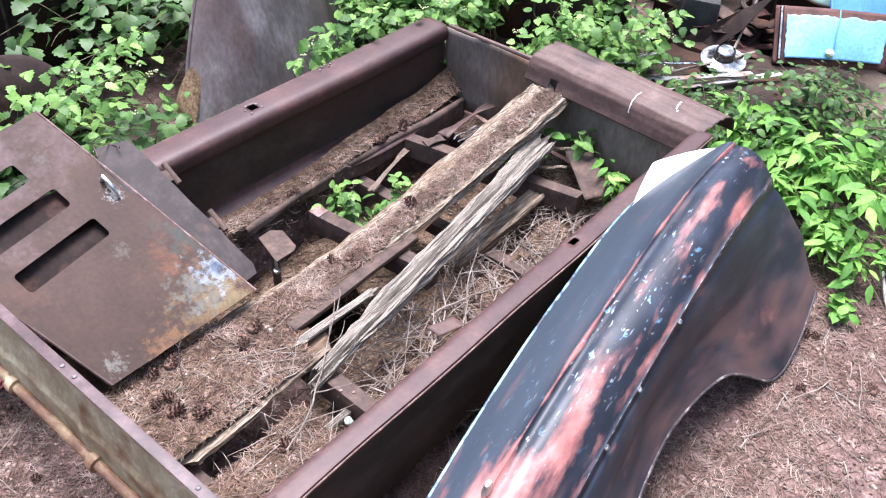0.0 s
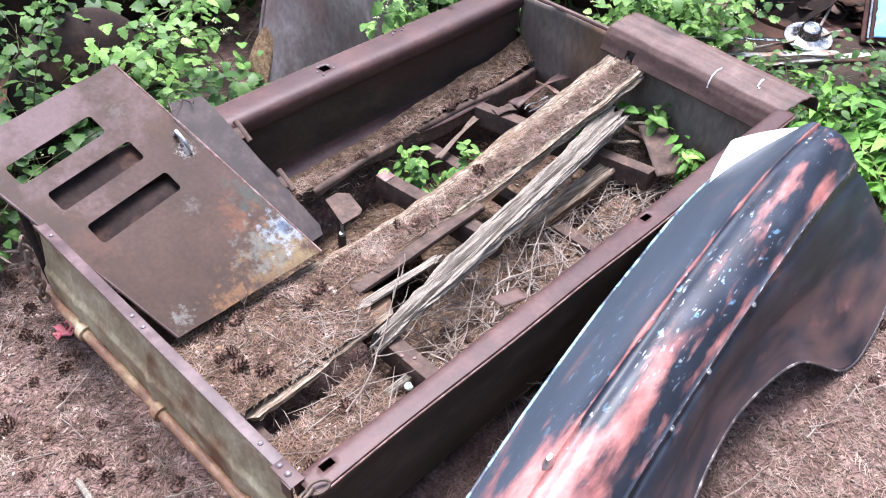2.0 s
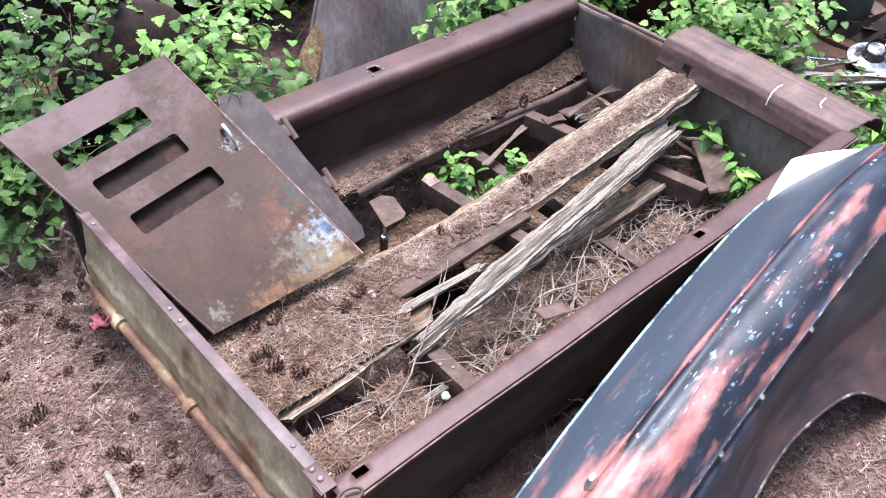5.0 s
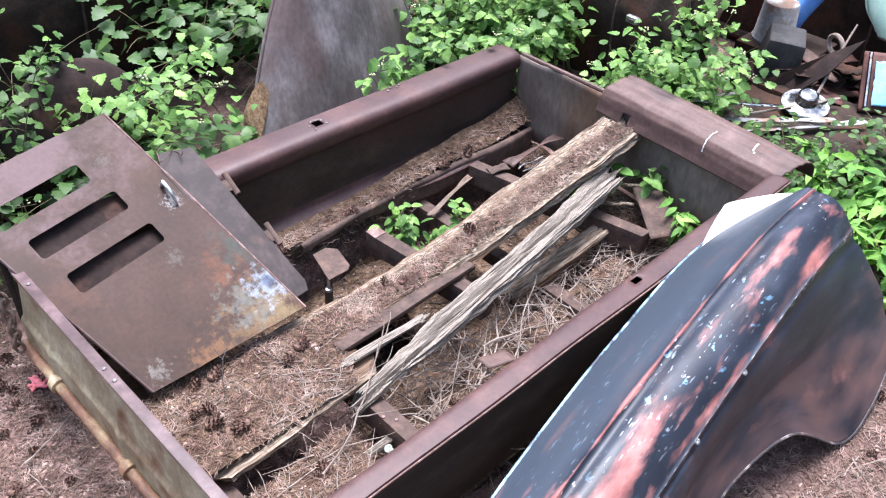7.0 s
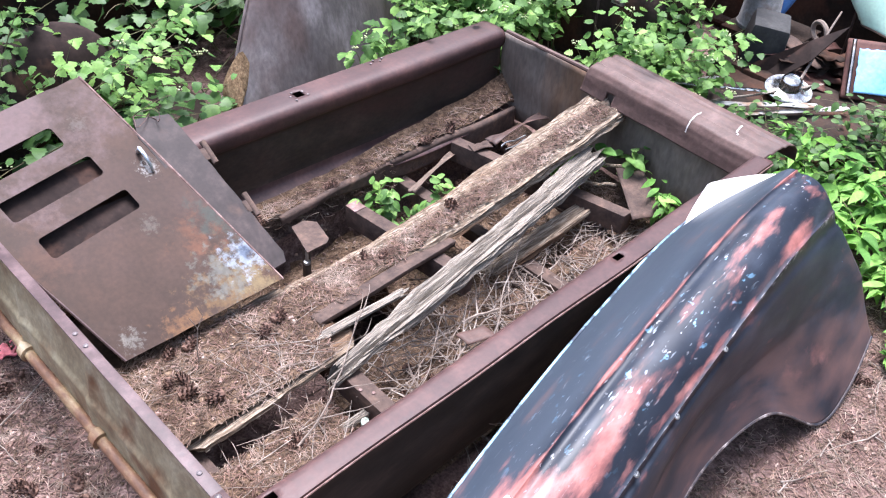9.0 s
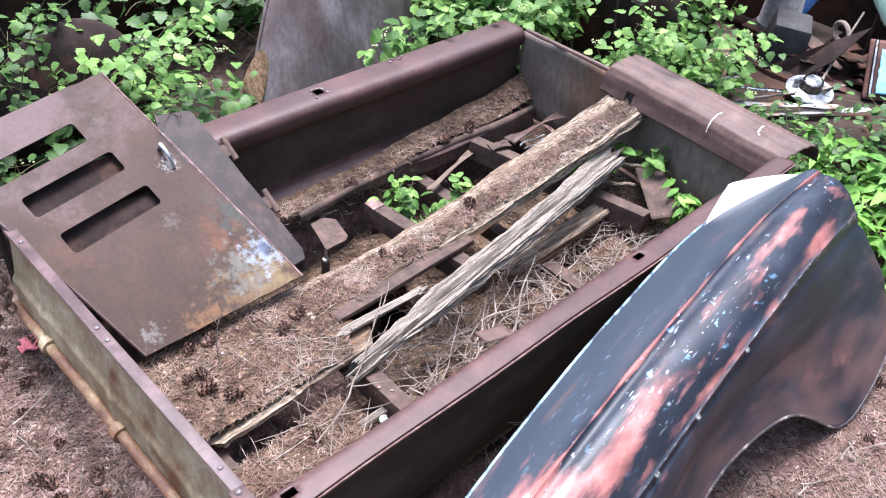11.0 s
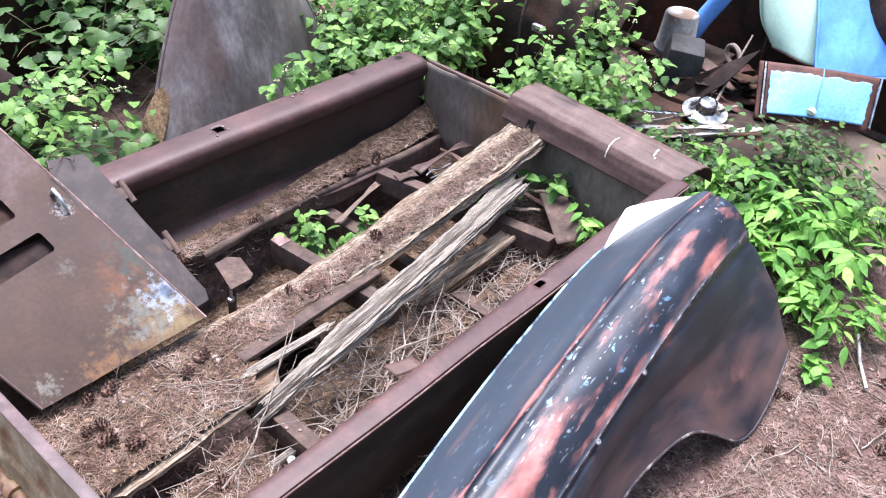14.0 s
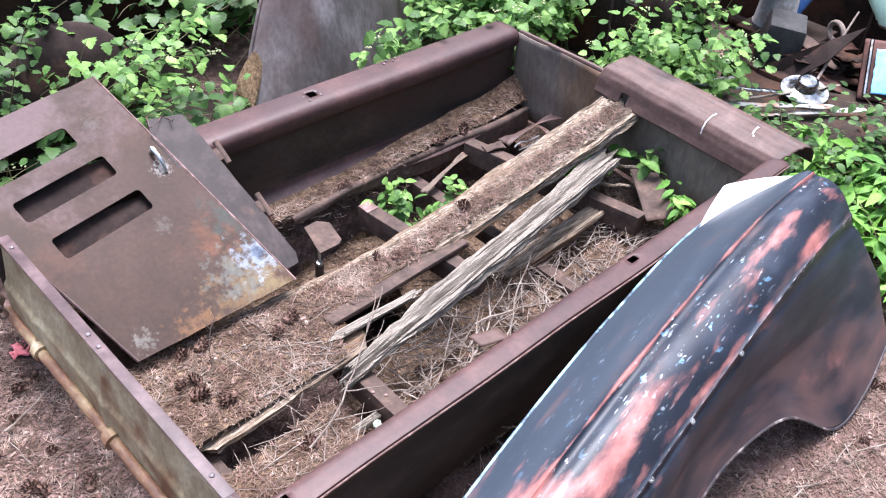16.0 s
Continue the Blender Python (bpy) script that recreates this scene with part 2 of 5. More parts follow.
def side_profile(v):
    """Section of a bed side: y outward from the inner edge, z; from the outer foot over the rail to the floor ledge."""
    return along([(0.075, 0.11, 0), (0.085, 0.17, 0), (0.097, 0.30, 0), (0.102, 0.452, 0), (0.113, 0.472, 0), (0.1165, 0.486, 0), (0.113, 0.496, 0), (0.106, 0.4995, 0), (0.05, 0.501, 0), (0.03, 0.4995, 0), (0.014, 0.494, 0), (0.004, 0.483, 0),
                  (0.0, 0.468, 0), (0.0, 0.43, 0), (0.012, 0.418, 0), (0.02, 0.40, 0), (0.02, 0.21, 0), (0.01, 0.17, 0), (-0.03, 0.145, 0), (-0.10, 0.138, 0)], v)


# olive outer paint, darkened with the shade below the rail put into its colour
OUTER_SHADED_PAINT = material("shaded_olive_outer_paint", [(0.3, (0.018, 0.015, 0.012)), (0.5, (0.034, 0.028, 0.023)), (0.72, (0.07, 0.05, 0.04))], scale=5, stretch=(0.6, 1, 1.5), rough=0.7, spec=0.2, bump=0.15)
INNER_PAINT = material("dark_olive_inner_rust", [(0.3, (0.024, 0.0185, 0.015)), (0.5, (0.042, 0.031, 0.025)), (0.74, (0.078, 0.052, 0.041))], scale=4.5, stretch=(0.7, 1, 1.3), rough=0.6, spec=0.25, bump=0.12, contrast=0.2,
                       stain=(0.055, 0.029, 0.024), stain_scale=3.0, stain_at=(0.5, 0.7))
WORN_EDGE = material("worn_pale_rust_edge", [(0.35, (0.09, 0.046, 0.04)), (0.5, (0.15, 0.09, 0.08)), (0.68, (0.3, 0.2, 0.18))], scale=20, rough=0.55)


def splay(x):
    """How far the far side stands out from square."""
    return 0.008 + 0.068 * (LENGTH - x) / LENGTH


def bed_side(far):
    x0, x1, nx, nv = -0.03, LENGTH - 0.01, 118, 60
    holes = ((1.235, 0.062), (0.05, 0.05)) if far else ((0.05, 0.05), (1.43, 0.045))

    def fn(u, v):
        x = x0 + (x1 - x0) * u
        p = side_profile(v)
        out, z = p.x, p.y
        if not far and (z > 0.41 or out > 0.05):
            out = 0.016 + out * 0.72
        if far:
            out = out * (1.28 if z > 0.41 or out > 0.05 else 1.0) + splay(x)
        z += 0.004 * nz(x, v * 3, 4.0 if far else 2.0, 2.2)
        out += 0.006 * nz(x, v * 4, 9.0 if far else 7.0, 2.0)
        if far and v > 0.93:
            out -= (v - 0.93) * 1.0 * (0.4 + nz(x, 0, 5, 1.5))
        return Vector((x, WIDTH + out if far else -out, z))

    def skip(u, v):
        x = x0 + (x1 - x0) * u
        p = side_profile(v)
        return p.y > 0.496 and any(abs(x - hx) < 0.022 and abs(p.x - hy) < 0.02 for hx, hy in holes)

    ob = part("side_panel", sheet(fn, nx, nv, skip=skip), RUST, bed)
    ob.data.materials.append(OUTER_SHADED_PAINT)
    for face in ob.data.polygons:
        c = face.center
        if (c.y - WIDTH - splay(c.x) if far else -c.y) > 0.06 and c.z < 0.478:
            face.material_index = 1
    ob.data.materials.append(INNER_PAINT)
    for face in ob.data.polygons:
        c = face.center
        if (c.y - WIDTH - splay(c.x) if far else -c.y) < 0.04 and 0.20 < c.z < 0.425:
            face.material_index = 2
    solid(ob, 0.004)
    edge = [fn(k / 118, 0.405) for k in range(119)]
    return part("worn_edge", tube([p + Vector((0, 0.001 if far else -0.001, 0.0005)) for p in edge], 0.0028, 5), WORN_EDGE, bed, "paler worn outer edge")


for far in (False, True):
    bed_side(far)
# stake pockets below the rail holes
for dx, dy in ((-0.032, 0.012), (-0.028, -0.022), (0.03, 0.02), (0.034, -0.012), (-0.012, 0.034), (0.4, 0.03), (0.425, 0.045), (0.45, 0.028), (0.47, 0.04)):
    part("rivet", lathe([(0.0055, 0.5), (0.005, 0.5035), (0.0005, 0.505)], 8, m=Matrix.Translation((1.235 + dx, WIDTH + splay(1.2) + 0.068 + dy, 0.001))), RIVET, bed)
for x, y in ((1.235, WIDTH + splay(1.2) + 0.072), (0.05, -0.05), (1.43, -0.045)):
    part("stake_pocket", block(x - 0.026, x + 0.026, y - 0.026, y + 0.026, 0.40, 0.44), RUST_DARK, bed)


def header_fn(u, v):
    y = 0.0 + (WIDTH + 0.025) * u
    x = LENGTH + 0.012 * nz(y, v, 3, 3) + 0.012 * (abs(math.sin(u * math.pi * 3)) ** 14) + (0.02 if v < 0.1 else 0)
    return Vector((x, y, 0.06 + 0.425 * v + 0.004 * nz(y, v, 1, 4)))


FRONT_RUST = material("dusty_brown_front_panel", [(0.3, (0.10, 0.076, 0.062)), (0.52, (0.18, 0.142, 0.118)), (0.74, (0.28, 0.215, 0.17))], scale=5, stretch=(1, 1, 0.35), rough=0.75, stain=(0.16, 0.095, 0.06), stain_scale=3)
header = solid(part("front_panel", sheet(header_fn, 60, 16), FRONT_RUST, bed), 0.004)
part("front_panel_lip", tube([(LENGTH + 0.012, 0.0 + (WIDTH + 0.02) * k / 20, 0.488 + 0.004 * nz(k, 1, 1, 0.4)) for k in range(21)], 0.011, 8), SHEET_RUST, bed, "pale worn top lip")

# cross sills and inner frame members
SILLS = ((0.655, 0.03, 0.62, 0.145, -0.02), (1.26, 0.45, 1.06, 0.16, 0.05), (1.985, 0.29, 1.13, 0.158, 0.165))
for x, y0, y1, z, skew in SILLS:
    bm = block(x - 0.03, x + 0.03, y0, y1, z - 0.095, z, 0.005)
    for v in bm.verts:
        v.co.x += skew * (0.5 - (v.co.y - y0) / (y1 - y0)) + 0.004 * nz(v.co.y, v.co.z, x, 9)
    part("cross_sill", bm, RUST_BEAM, bed)
part("sill_end", block(1.205, 1.262, 1.0, 1.058, 0.156, 0.164, 0.002), WORN_EDGE, bed, "pale rusted sill end")
for x, y in ((0.632, 0.294), (0.655, 0.258)):
    part("bolt_head", lathe([(0.007, 0.145), (0.006, 0.149), (0.0005, 0.150)], 8, m=Matrix.Translation((x, y, 0))), WORN_EDGE, bed)
for x, y0, y1, z in ((0.12, 0.0, 1.25, 0.10), (1.62, 0.02, 1.2, 0.05)):
    part("cross_sill", block(x - 0.03, x + 0.03, y0, y1, z - 0.06, z, 0.006), RUST_BEAM, bed)


def floor_strip(x0, x1, y0, y1, z0, z1, w, sag=0.0):
    """A thin steel strip with a turned-down edge."""
    def fn(u, v):
        x, y, z = x0 + (x1 - x0) * u, y0 + (y1 - y0) * u, z0 + (z1 - z0) * u - sag * math.sin(math.pi * u)
        p = along([(-w / 2, -0.018, 0), (-w / 2, 0, 0), (w / 2, 0, 0), (w / 2, -0.018, 0)], v)
        return Vector((x, y + p.x, z + p.y + 0.006 * nz(x, v, 8, 4)))
    return solid(part("floor_strip", sheet(fn, 30, 9), RUST_BEAM, bed), 0.003)


floor_strip(0.70, 1.36, 0.612, 0.622, 0.178, 0.19, 0.055)
ledge = sheet(lambda u, v: Vector((0.96 + 1.37 * u, 1.145 + 0.03 * math.sin(math.pi * min(1, u * 1.2)) + 0.006 * nz(u * 7, v, 4), 0.0))
              + Vector((0, *along([(0.0, 0.155 - 0.10 * min(1, 0.25 + 2.5 * max(0, u - 0.2)), 0), (0.0, 0.152, 0), (0.008, 0.16, 0), (0.022, 0.162, 0)], v)[:2])) + Vector((0, 0, 0.006 * nz(u * 6, v * 2, 6))), 70, 12)
solid(part("ledge_beam", ledge, RUST_BEAM, bed), 0.006)

# tailgate
FLANGE = material("purple_rusted_flange", [(0.3, (0.041, 0.024, 0.024)), (0.5, (0.072, 0.043, 0.043)), (0.72, (0.135, 0.087, 0.086))], scale=10, rough=0.5, spec=0.36, bump=0.15)
tailgate = thing("tailgate", "closed weathered steel tailgate with a rusty hinge rod", "tailgate")


def gate_fn(u, v):
    y = 0.005 + (WIDTH + 0.03) * u
    p = along([(-0.018, 0.478, 0), (-0.018, 0.5, 0), (-0.044, 0.5, 0), (-0.046, 0.478, 0), (-0.036, 0.468, 0), (-0.034, 0.44, 0), (-0.05, 0.32, 0), (-0.062, 0.305, 0), (-0.062, 0.13, 0)], v)
    rib = 0.008 * (1 - min(1, abs((u * 3) % 1 - 0.5) * 14)) if 0.3 < v < 0.95 else 0
    return Vector((p.x - max(0, rib) + 0.003 * nz(y, v, 2, 3), y, p.y))


solid(part("gate_skin", sheet(gate_fn, 90, 40), OLIVE, tailgate), 0.003)
part("top_flange", block(-0.048, -0.014, 0.03, WIDTH + 0.04, 0.501, 0.506, 0.002), FLANGE, tailgate, "purple-brown rusted top flange")
part("hinge_rod", tube([(-0.075 + 0.003 * nz(k, 3, 0, 0.6), 0.0 + (WIDTH + 0.03) * k / 24, 0.2) for k in range(25)], 0.0175, 12), ROD, tailgate, "yellowish rusty hinge rod")
for y in (0.16, 0.61, 1.06):
    part("hinge_clip", tube([(-0.075, y - 0.016, 0.2), (-0.075, y + 0.016, 0.2)], 0.03, 12), ROD, tailgate)
part("corner_bracket", block(-0.058, -0.016, -0.05, 0.035, 0.507, 0.510, 0.001), RUST, tailgate, "bent rusted corner bracket")
part("bracket_lug", block(-0.062, -0.054, -0.05, -0.01, 0.45, 0.507, 0.002), RUST, tailgate)
for y in (-0.012, 0.022):
    part("rivet", lathe([(0.010, 0.509), (0.009, 0.513), (0.005, 0.516), (0.0005, 0.5165)], 12, m=Matrix.Translation((-0.038, y, 0))), RIVET, tailgate)
for y in (0.11, 0.66, 0.72, 1.2):
    part("rivet", lathe([(0.008, 0.505), (0.007, 0.509), (0.004, 0.511), (0.0005, 0.5115)], 10, m=Matrix.Translation((-0.031, y, 0))), RIVET, tailgate)


# ---- planks ----
def plank(name, label, a, b, width, thick, mat, seed, taper=0.25, sag=0.0, twist=0.0):
    """A weathered board from a to b with a split, ragged end."""
    a, b = Vector(a), Vector(b)
    d = (b - a).normalized()
    sd = d.cross(Vector((0, 0, 1))).normalized()
    length = (b - a).length
    bm = bmesh.new()
    rough = min(1.0, thick / 0.045)
    nl, nr = max(40, int(length * 70)), 84
    rings = []
    for i in range(nl + 1):
        s = i / nl
        w = width * (1 - taper * max(0, 0.25 - s) * 2 + 0.10 * nz(s * length, seed, 0, 2.0) + 0.05 * nz(s * length, seed, 3, 11.0))
        c = a.lerp(b, s) + Vector((0, 0, sag * math.sin(math.pi * s)))
        tw = radians(twist) * s
        ring = []
        for k in range(nr):
            ang = 2 * math.pi * k / nr
            ca, sa = math.cos(ang), math.sin(ang)
            q = max(abs(ca), abs(sa))
            px, pz = ca / q * w / 2, sa / q * thick / 2
            g = 0.012 * nz(px * 55 + seed, s * length * 2.6, pz * 60) + 0.013 * nz(px * 190, s * length * 5.0 + seed, pz * 190) + 0.007 * nz(px * 20, s * length * 14.0, seed)
            crack = -0.017 * max(0.0, nz(px * 70 + seed * 3, s * length * 0.9, 5.0) - 0.15) * 3 if sa > 0 else 0
            px += rough * g * ca
            pz += rough * (g * sa + crack)
            ragged = 0.0
            if i in (0, nl):
                ragged = (0.10 * nz(px * 60, pz * 60, seed)) * (1 if i else -1)
            px, pz = px * math.cos(tw) - pz * math.sin(tw), px * math.sin(tw) + pz * math.cos(tw)
            ring.append(bm.verts.new(c + sd * px + Vector((0, 0, 1)) * pz + d * ragged))
        rings.append(ring)
    for p, q in zip(rings, rings[1:]):
        for k in range(nr):
            bm.faces.new((p[k], p[(k + 1) % nr], q[(k + 1) % nr], q[k]))
    bm.faces.new(rings[0][::-1])
    bm.faces.new(rings[-1])
    ang = math.atan2(d.y, d.x)
    turn = Matrix.Translation(a) @ Matrix.Rotation(ang, 4, "Z")
    bm.transform(turn.inverted())
    ob = part(name, bm, mat)
    ob.matrix_world = turn
    return tagged(ob, label, "plank")


plank("wooden_plank", "rotting brown plank with a broken end leaning on the front panel", (0.62, 0.745, 0.115), (2.355, 0.66, 0.395), 0.17, 0.05, WOOD_BROWN, 1.3, 0.0, -0.045)
plank("wooden_plank", "splintered grey weathered plank lying across the sills", (0.60, 0.38, 0.168), (2.14, 0.55, 0.27), 0.084, 0.045, WOOD, 4.1, 1.1)
plank("wooden_plank", "dark grey broken board lying low among the twigs", (1.46, 0.475, 0.06), (2.03, 0.472, 0.105), 0.075, 0.03, WOOD_BROWN, 6.6, 0.2)
plank("wood_strip", "pale splintered strip of wood beside the near bed side", (0.19, 0.245, 0.075), (0.63, 0.25, 0.085), 0.028, 0.018, WOOD, 3.3, 0.0)
plank("wood_splinter", "pale wooden splinter beside the grey plank", (0.69, 0.525, 0.19), (1.0, 0.52, 0.185), 0.032, 0.015, WOOD, 8.2, 0.0)
plank("wooden_plank", "brown decayed board buried under needle litter", (0.12, 0.62, 0.143), (0.72, 0.645, 0.15), 0.41, 0.022, WOOD_BROWN, 9.4, 0.0)

# ---- panel with three slots ----
SLOPE = math.atan(0.58)
slot_panel = thing("slotted_panel", "brown rusted steel panel with three slots leaning on the bed side", "metal panel", at=(0.118, 0.80, 0.228))
slot_panel.rotation_euler = (SLOPE, 0, 0)


def rounded(cx, cy, w, h, r, ang, n=5):
    pts = []
    for sx, sy, a0 in ((1, 1, 0), (-1, 1, 90), (-1, -1, 180), (1, -1, 270)):
        for k in range(n + 1):
            a = radians(a0 + 90 * k / n)
            x, y = sx * (w / 2 - r) + r * math.cos(a), sy * (h / 2 - r) + r * math.sin(a)
            pts.append((cx + x * math.cos(ang) - y * math.sin(ang), cy + x * math.sin(ang) + y * math.cos(ang)))
    return pts


def outline(bm, pts):
    vs = [bm.verts.new((x, y, 0)) for x, y in pts]
    return [bm.edges.new((vs[i], vs[(i + 1) % len(vs)])) for i in range(len(vs))]


def cut_panel(outer, holes):
    bm = bmesh.new()
    es = outline(bm, outer)
    for h in holes:
        es += outline(bm, h)
    bmesh.ops.triangle_fill(bm, edges=es, use_beauty=True, use_dissolve=False)
    return bm


def rough_edge(pts, amount=0.004, step=0.04):
    out = []
    for (x0, y0), (x1, y1) in zip(pts, pts[1:] + pts[:1]):
        n = max(1, int(math.hypot(x1 - x0, y1 - y0) / step))
        for k in range(n):
            x, y = x0 + (x1 - x0) * k / n, y0 + (y1 - y0) * k / n
            out.append((x + amount * nz(x, y, 1, 25), y + amount * nz(x, y, 7, 25)))
    return out


K = 1 / math.cos(SLOPE)
pb = cut_panel(rough_edge([(0.0, 0.0), (0.587, 0.0), (0.378, 0.975), (-0.25, 0.895)]),
               [rounded(cx, cy * K, 0.335, 0.082, 0.014, radians(9)) for cx, cy in ((0.035, 0.658), (0.095, 0.535), (0.138, 0.398))])
for d in (0.0, 0.02):
    bmesh.ops.bisect_plane(pb, geom=list(pb.verts) + list(pb.edges) + list(pb.faces), plane_co=(0, 0.555 + d, 0), plane_no=(-0.11, 1.0, 0))
for v in pb.verts:
    past = max(0.0, v.co.y - 0.555 - 0.11 * v.co.x)
    v.co.z -= 0.015 * past
    v.co.z += 0.006 * nz(v.co.x, v.co.y, 3, 3)
PANEL_RUST_SHEEN = material("slotted_panel_rust_and_sheen", [(0.28, (0.030, 0.0185, 0.014)), (0.5, (0.049, 0.029, 0.0215)), (0.74, (0.082, 0.044, 0.031))], scale=3.2, rough=0.58, spec=0.17, bump=0.08, contrast=0.16,
                      stain=(0.072, 0.043, 0.037), stain_scale=2.0, stain_at=(0.46, 0.74),
                      # first spot paints the lilac sky reflection into the upper panel; the rest are stains
                      spots=(((0.02, 0.92, 0), 0.62, (0.125, 0.083, 0.084), 3.0), ((0.43, 0.28, 0), 0.14, (0.12, 0.052, 0.03), 12), ((0.50, 0.31, 0), 0.13, (0.045, 0.055, 0.048), 16), ((0.42, 0.015, 0), 0.24, (0.13, 0.078, 0.036), 20),
                             ((0.22, -0.01, 0), 0.14, (0.15, 0.075, 0.035), 20), ((0.50, 0.05, 0), 0.15, (0.17, 0.125, 0.065), 34), ((0.42, 0.11, 0), 0.14, (0.115, 0.118, 0.105), 28), ((0.515, 0.135, 0), 0.11, (0.25, 0.29, 0.34), 26),
                             ((0.53, 0.15, 0), 0.05, (0.04, 0.06, 0.10), 30), ((0.30, 0.375, 0), 0.05, (0.09, 0.075, 0.064), 70), ((0.05, 0.05, 0), 0.06, (0.15, 0.14, 0.125), 50), ((0.28, 0.80, 0), 0.05, (0.095, 0.075, 0.066), 70),
                             ((0.405, 0.565, 0), 0.05, (0.30, 0.29, 0.28), 90), ((-0.05, 0.40, 0), 0.16, (0.08, 0.042, 0.03), 9)))
plate = solid(part("panel_sheet", pb, PANEL_RUST_SHEEN, slot_panel, smooth=False), 0.004, 1.0)

# lichen-stained corner, door pull and folded hem of the slotted panel
STEEL = material("worn_bright_steel", [(0.3, (0.35, 0.35, 0.35)), (0.7, (0.7, 0.7, 0.7))], scale=20, rough=0.35, metal=0.9, bump=0.1)
CHROME = material("pitted_chrome", [(0.35, (0.18, 0.175, 0.17)), (0.6, (0.5, 0.5, 0.5))], scale=18, rough=0.22, metal=1.0, bump=0.15, stain=(0.2, 0.12, 0.07), stain_scale=9, stain_at=(0.6, 0.7))
part("pull_handle", tube([(0.405, 0.632, 0.006), (0.405, 0.63, 0.03), (0.407, 0.60, 0.034), (0.41, 0.56, 0.02), (0.412, 0.545, 0.006)], lambda s: 0.009 - 0.004 * s, 8), STEEL, slot_panel, "bent bright steel pull handle")
part("side_hem", tube([(0.592 - 0.214 * k / 30 + 0.002 * nz(k, 2), 0.975 * k / 30, 0.002 - 0.015 * max(0.0, 0.975 * k / 30 - 0.6)) for k in range(31)], 0.0055, 6), WORN_EDGE, slot_panel, "pale worn side hem")
part("side_hem", tube([(-0.25 * k / 30, 0.895 * k / 30, 0.001 - 0.015 * max(0.0, 0.895 * k / 30 - 0.535)) for k in range(31)], 0.005, 6), FLANGE, slot_panel)

strip_panel = thing("hinged_panel", "dark narrow steel panel with two hinges under the slotted panel", "metal panel", at=(0.688, 0.86, 0.244))
strip_panel.rotation_euler = (math.atan(0.60), 0, 0)
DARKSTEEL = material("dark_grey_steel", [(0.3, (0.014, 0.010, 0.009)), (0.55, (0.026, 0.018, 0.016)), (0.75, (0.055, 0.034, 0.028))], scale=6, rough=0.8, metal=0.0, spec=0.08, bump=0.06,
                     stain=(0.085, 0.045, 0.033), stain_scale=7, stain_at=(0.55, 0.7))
STRIP_STEEL = material("worn_purple_steel", [(0.3, (0.018, 0.013, 0.012)), (0.5, (0.033, 0.024, 0.023)), (0.72, (0.075, 0.053, 0.05))], scale=8, rough=0.55, spec=0.25, bump=0.1,
                       stain=(0.10, 0.056, 0.042), stain_scale=6, stain_at=(0.56, 0.7))
solid(part("panel_sheet", cut_panel(rough_edge([(-0.10, -0.02), (0.07, -0.008), (0.086, 0.03), (0.012, 0.668), (-0.115, 0.69), (-0.135, 0.62), (-0.09, 0.30)]), []), STRIP_STEEL, strip_panel, smooth=False), 0.012, -1.0, 0.002)
# near-black backing for the slots; the piece over the rail stands in for shade
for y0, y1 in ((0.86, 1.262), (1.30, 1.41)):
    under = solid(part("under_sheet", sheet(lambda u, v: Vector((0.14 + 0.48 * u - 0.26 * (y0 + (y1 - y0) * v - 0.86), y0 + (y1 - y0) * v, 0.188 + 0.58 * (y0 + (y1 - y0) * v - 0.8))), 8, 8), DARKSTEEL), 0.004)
    tagged(under, "dark steel backing beneath the slotted panel, with shade in its colour", "sheet metal")
for yy in (0.20, 0.44):
    h = part("hinge", block(0.072 - 0.10 * yy, 0.108 - 0.10 * yy, yy + 0.01, yy + 0.06, -0.016, 0.012, 0.004), RUST_BEAM, strip_panel, "rusty leaf hinge")
    part("hinge_pin", tube([(0.105 - 0.10 * yy, yy - 0.01, 0.006), (0.105 - 0.10 * yy, yy + 0.085, 0.006)], 0.012, 10), RUST_BEAM, h)
part("wire_loop", tube([(-0.08 + 0.05 * math.sin(k * 0.5) + 0.03 * nz(k, 1, 0, 0.4), 0.67 + 0.03 * math.cos(k * 0.9), 0.03 + 0.02 * math.sin(k * 0.8)) for k in range(14)], 0.0016, 5), SHEET_RUST, strip_panel, "thin tangled wire")

# bolted steel tab on the sill end
tab = thing("steel_bracket", "small rusted steel bracket plate with a hanging bolt", "bracket")
bm = cut_panel(rough_edge([(0.921, 1.031), (0.98, 1.034), (1.013, 0.997), (0.985, 0.889), (0.963, 0.874), (0.874, 0.875)], 0.003), [])
for v in bm.verts:
    v.co.z = 0.214 - 0.006 * abs(nz(v.co.x, v.co.y, 2, 12))
solid(part("plate", bm, RUST_BEAM, tab, smooth=False), 0.006)
part("bolt", lathe([(0.0005, 0.0), (0.013, 0.0), (0.013, 0.012), (0.006, 0.014), (0.006, 0.07), (0.0005, 0.07)], 10, m=Matrix.Translation((0.886, 0.895, 0.14))), STEEL, tab)
part("stem", block(0.93, 0.955, 0.96, 0.985, -0.18, 0.208, 0.004), RUST_DARK, tab)
loose_plate = solid(part("steel_plate", sheet(lambda u, v: Vector((2.25, 0.50, 0.19)).lerp(Vector((2.30, 0.405, 0.225)), u).lerp(Vector((2.10, 0.315, 0.155)).lerp(Vector((2.21, 0.25, 0.158)), u), v * 1.28) + Vector((0, 0, 0.004 * nz(u * 3, v * 3, 2))), 8, 12), RUST_BEAM), 0.006)
tagged(loose_plate, "flat strip of rusted steel leaning on a cross sill", "metal plate")
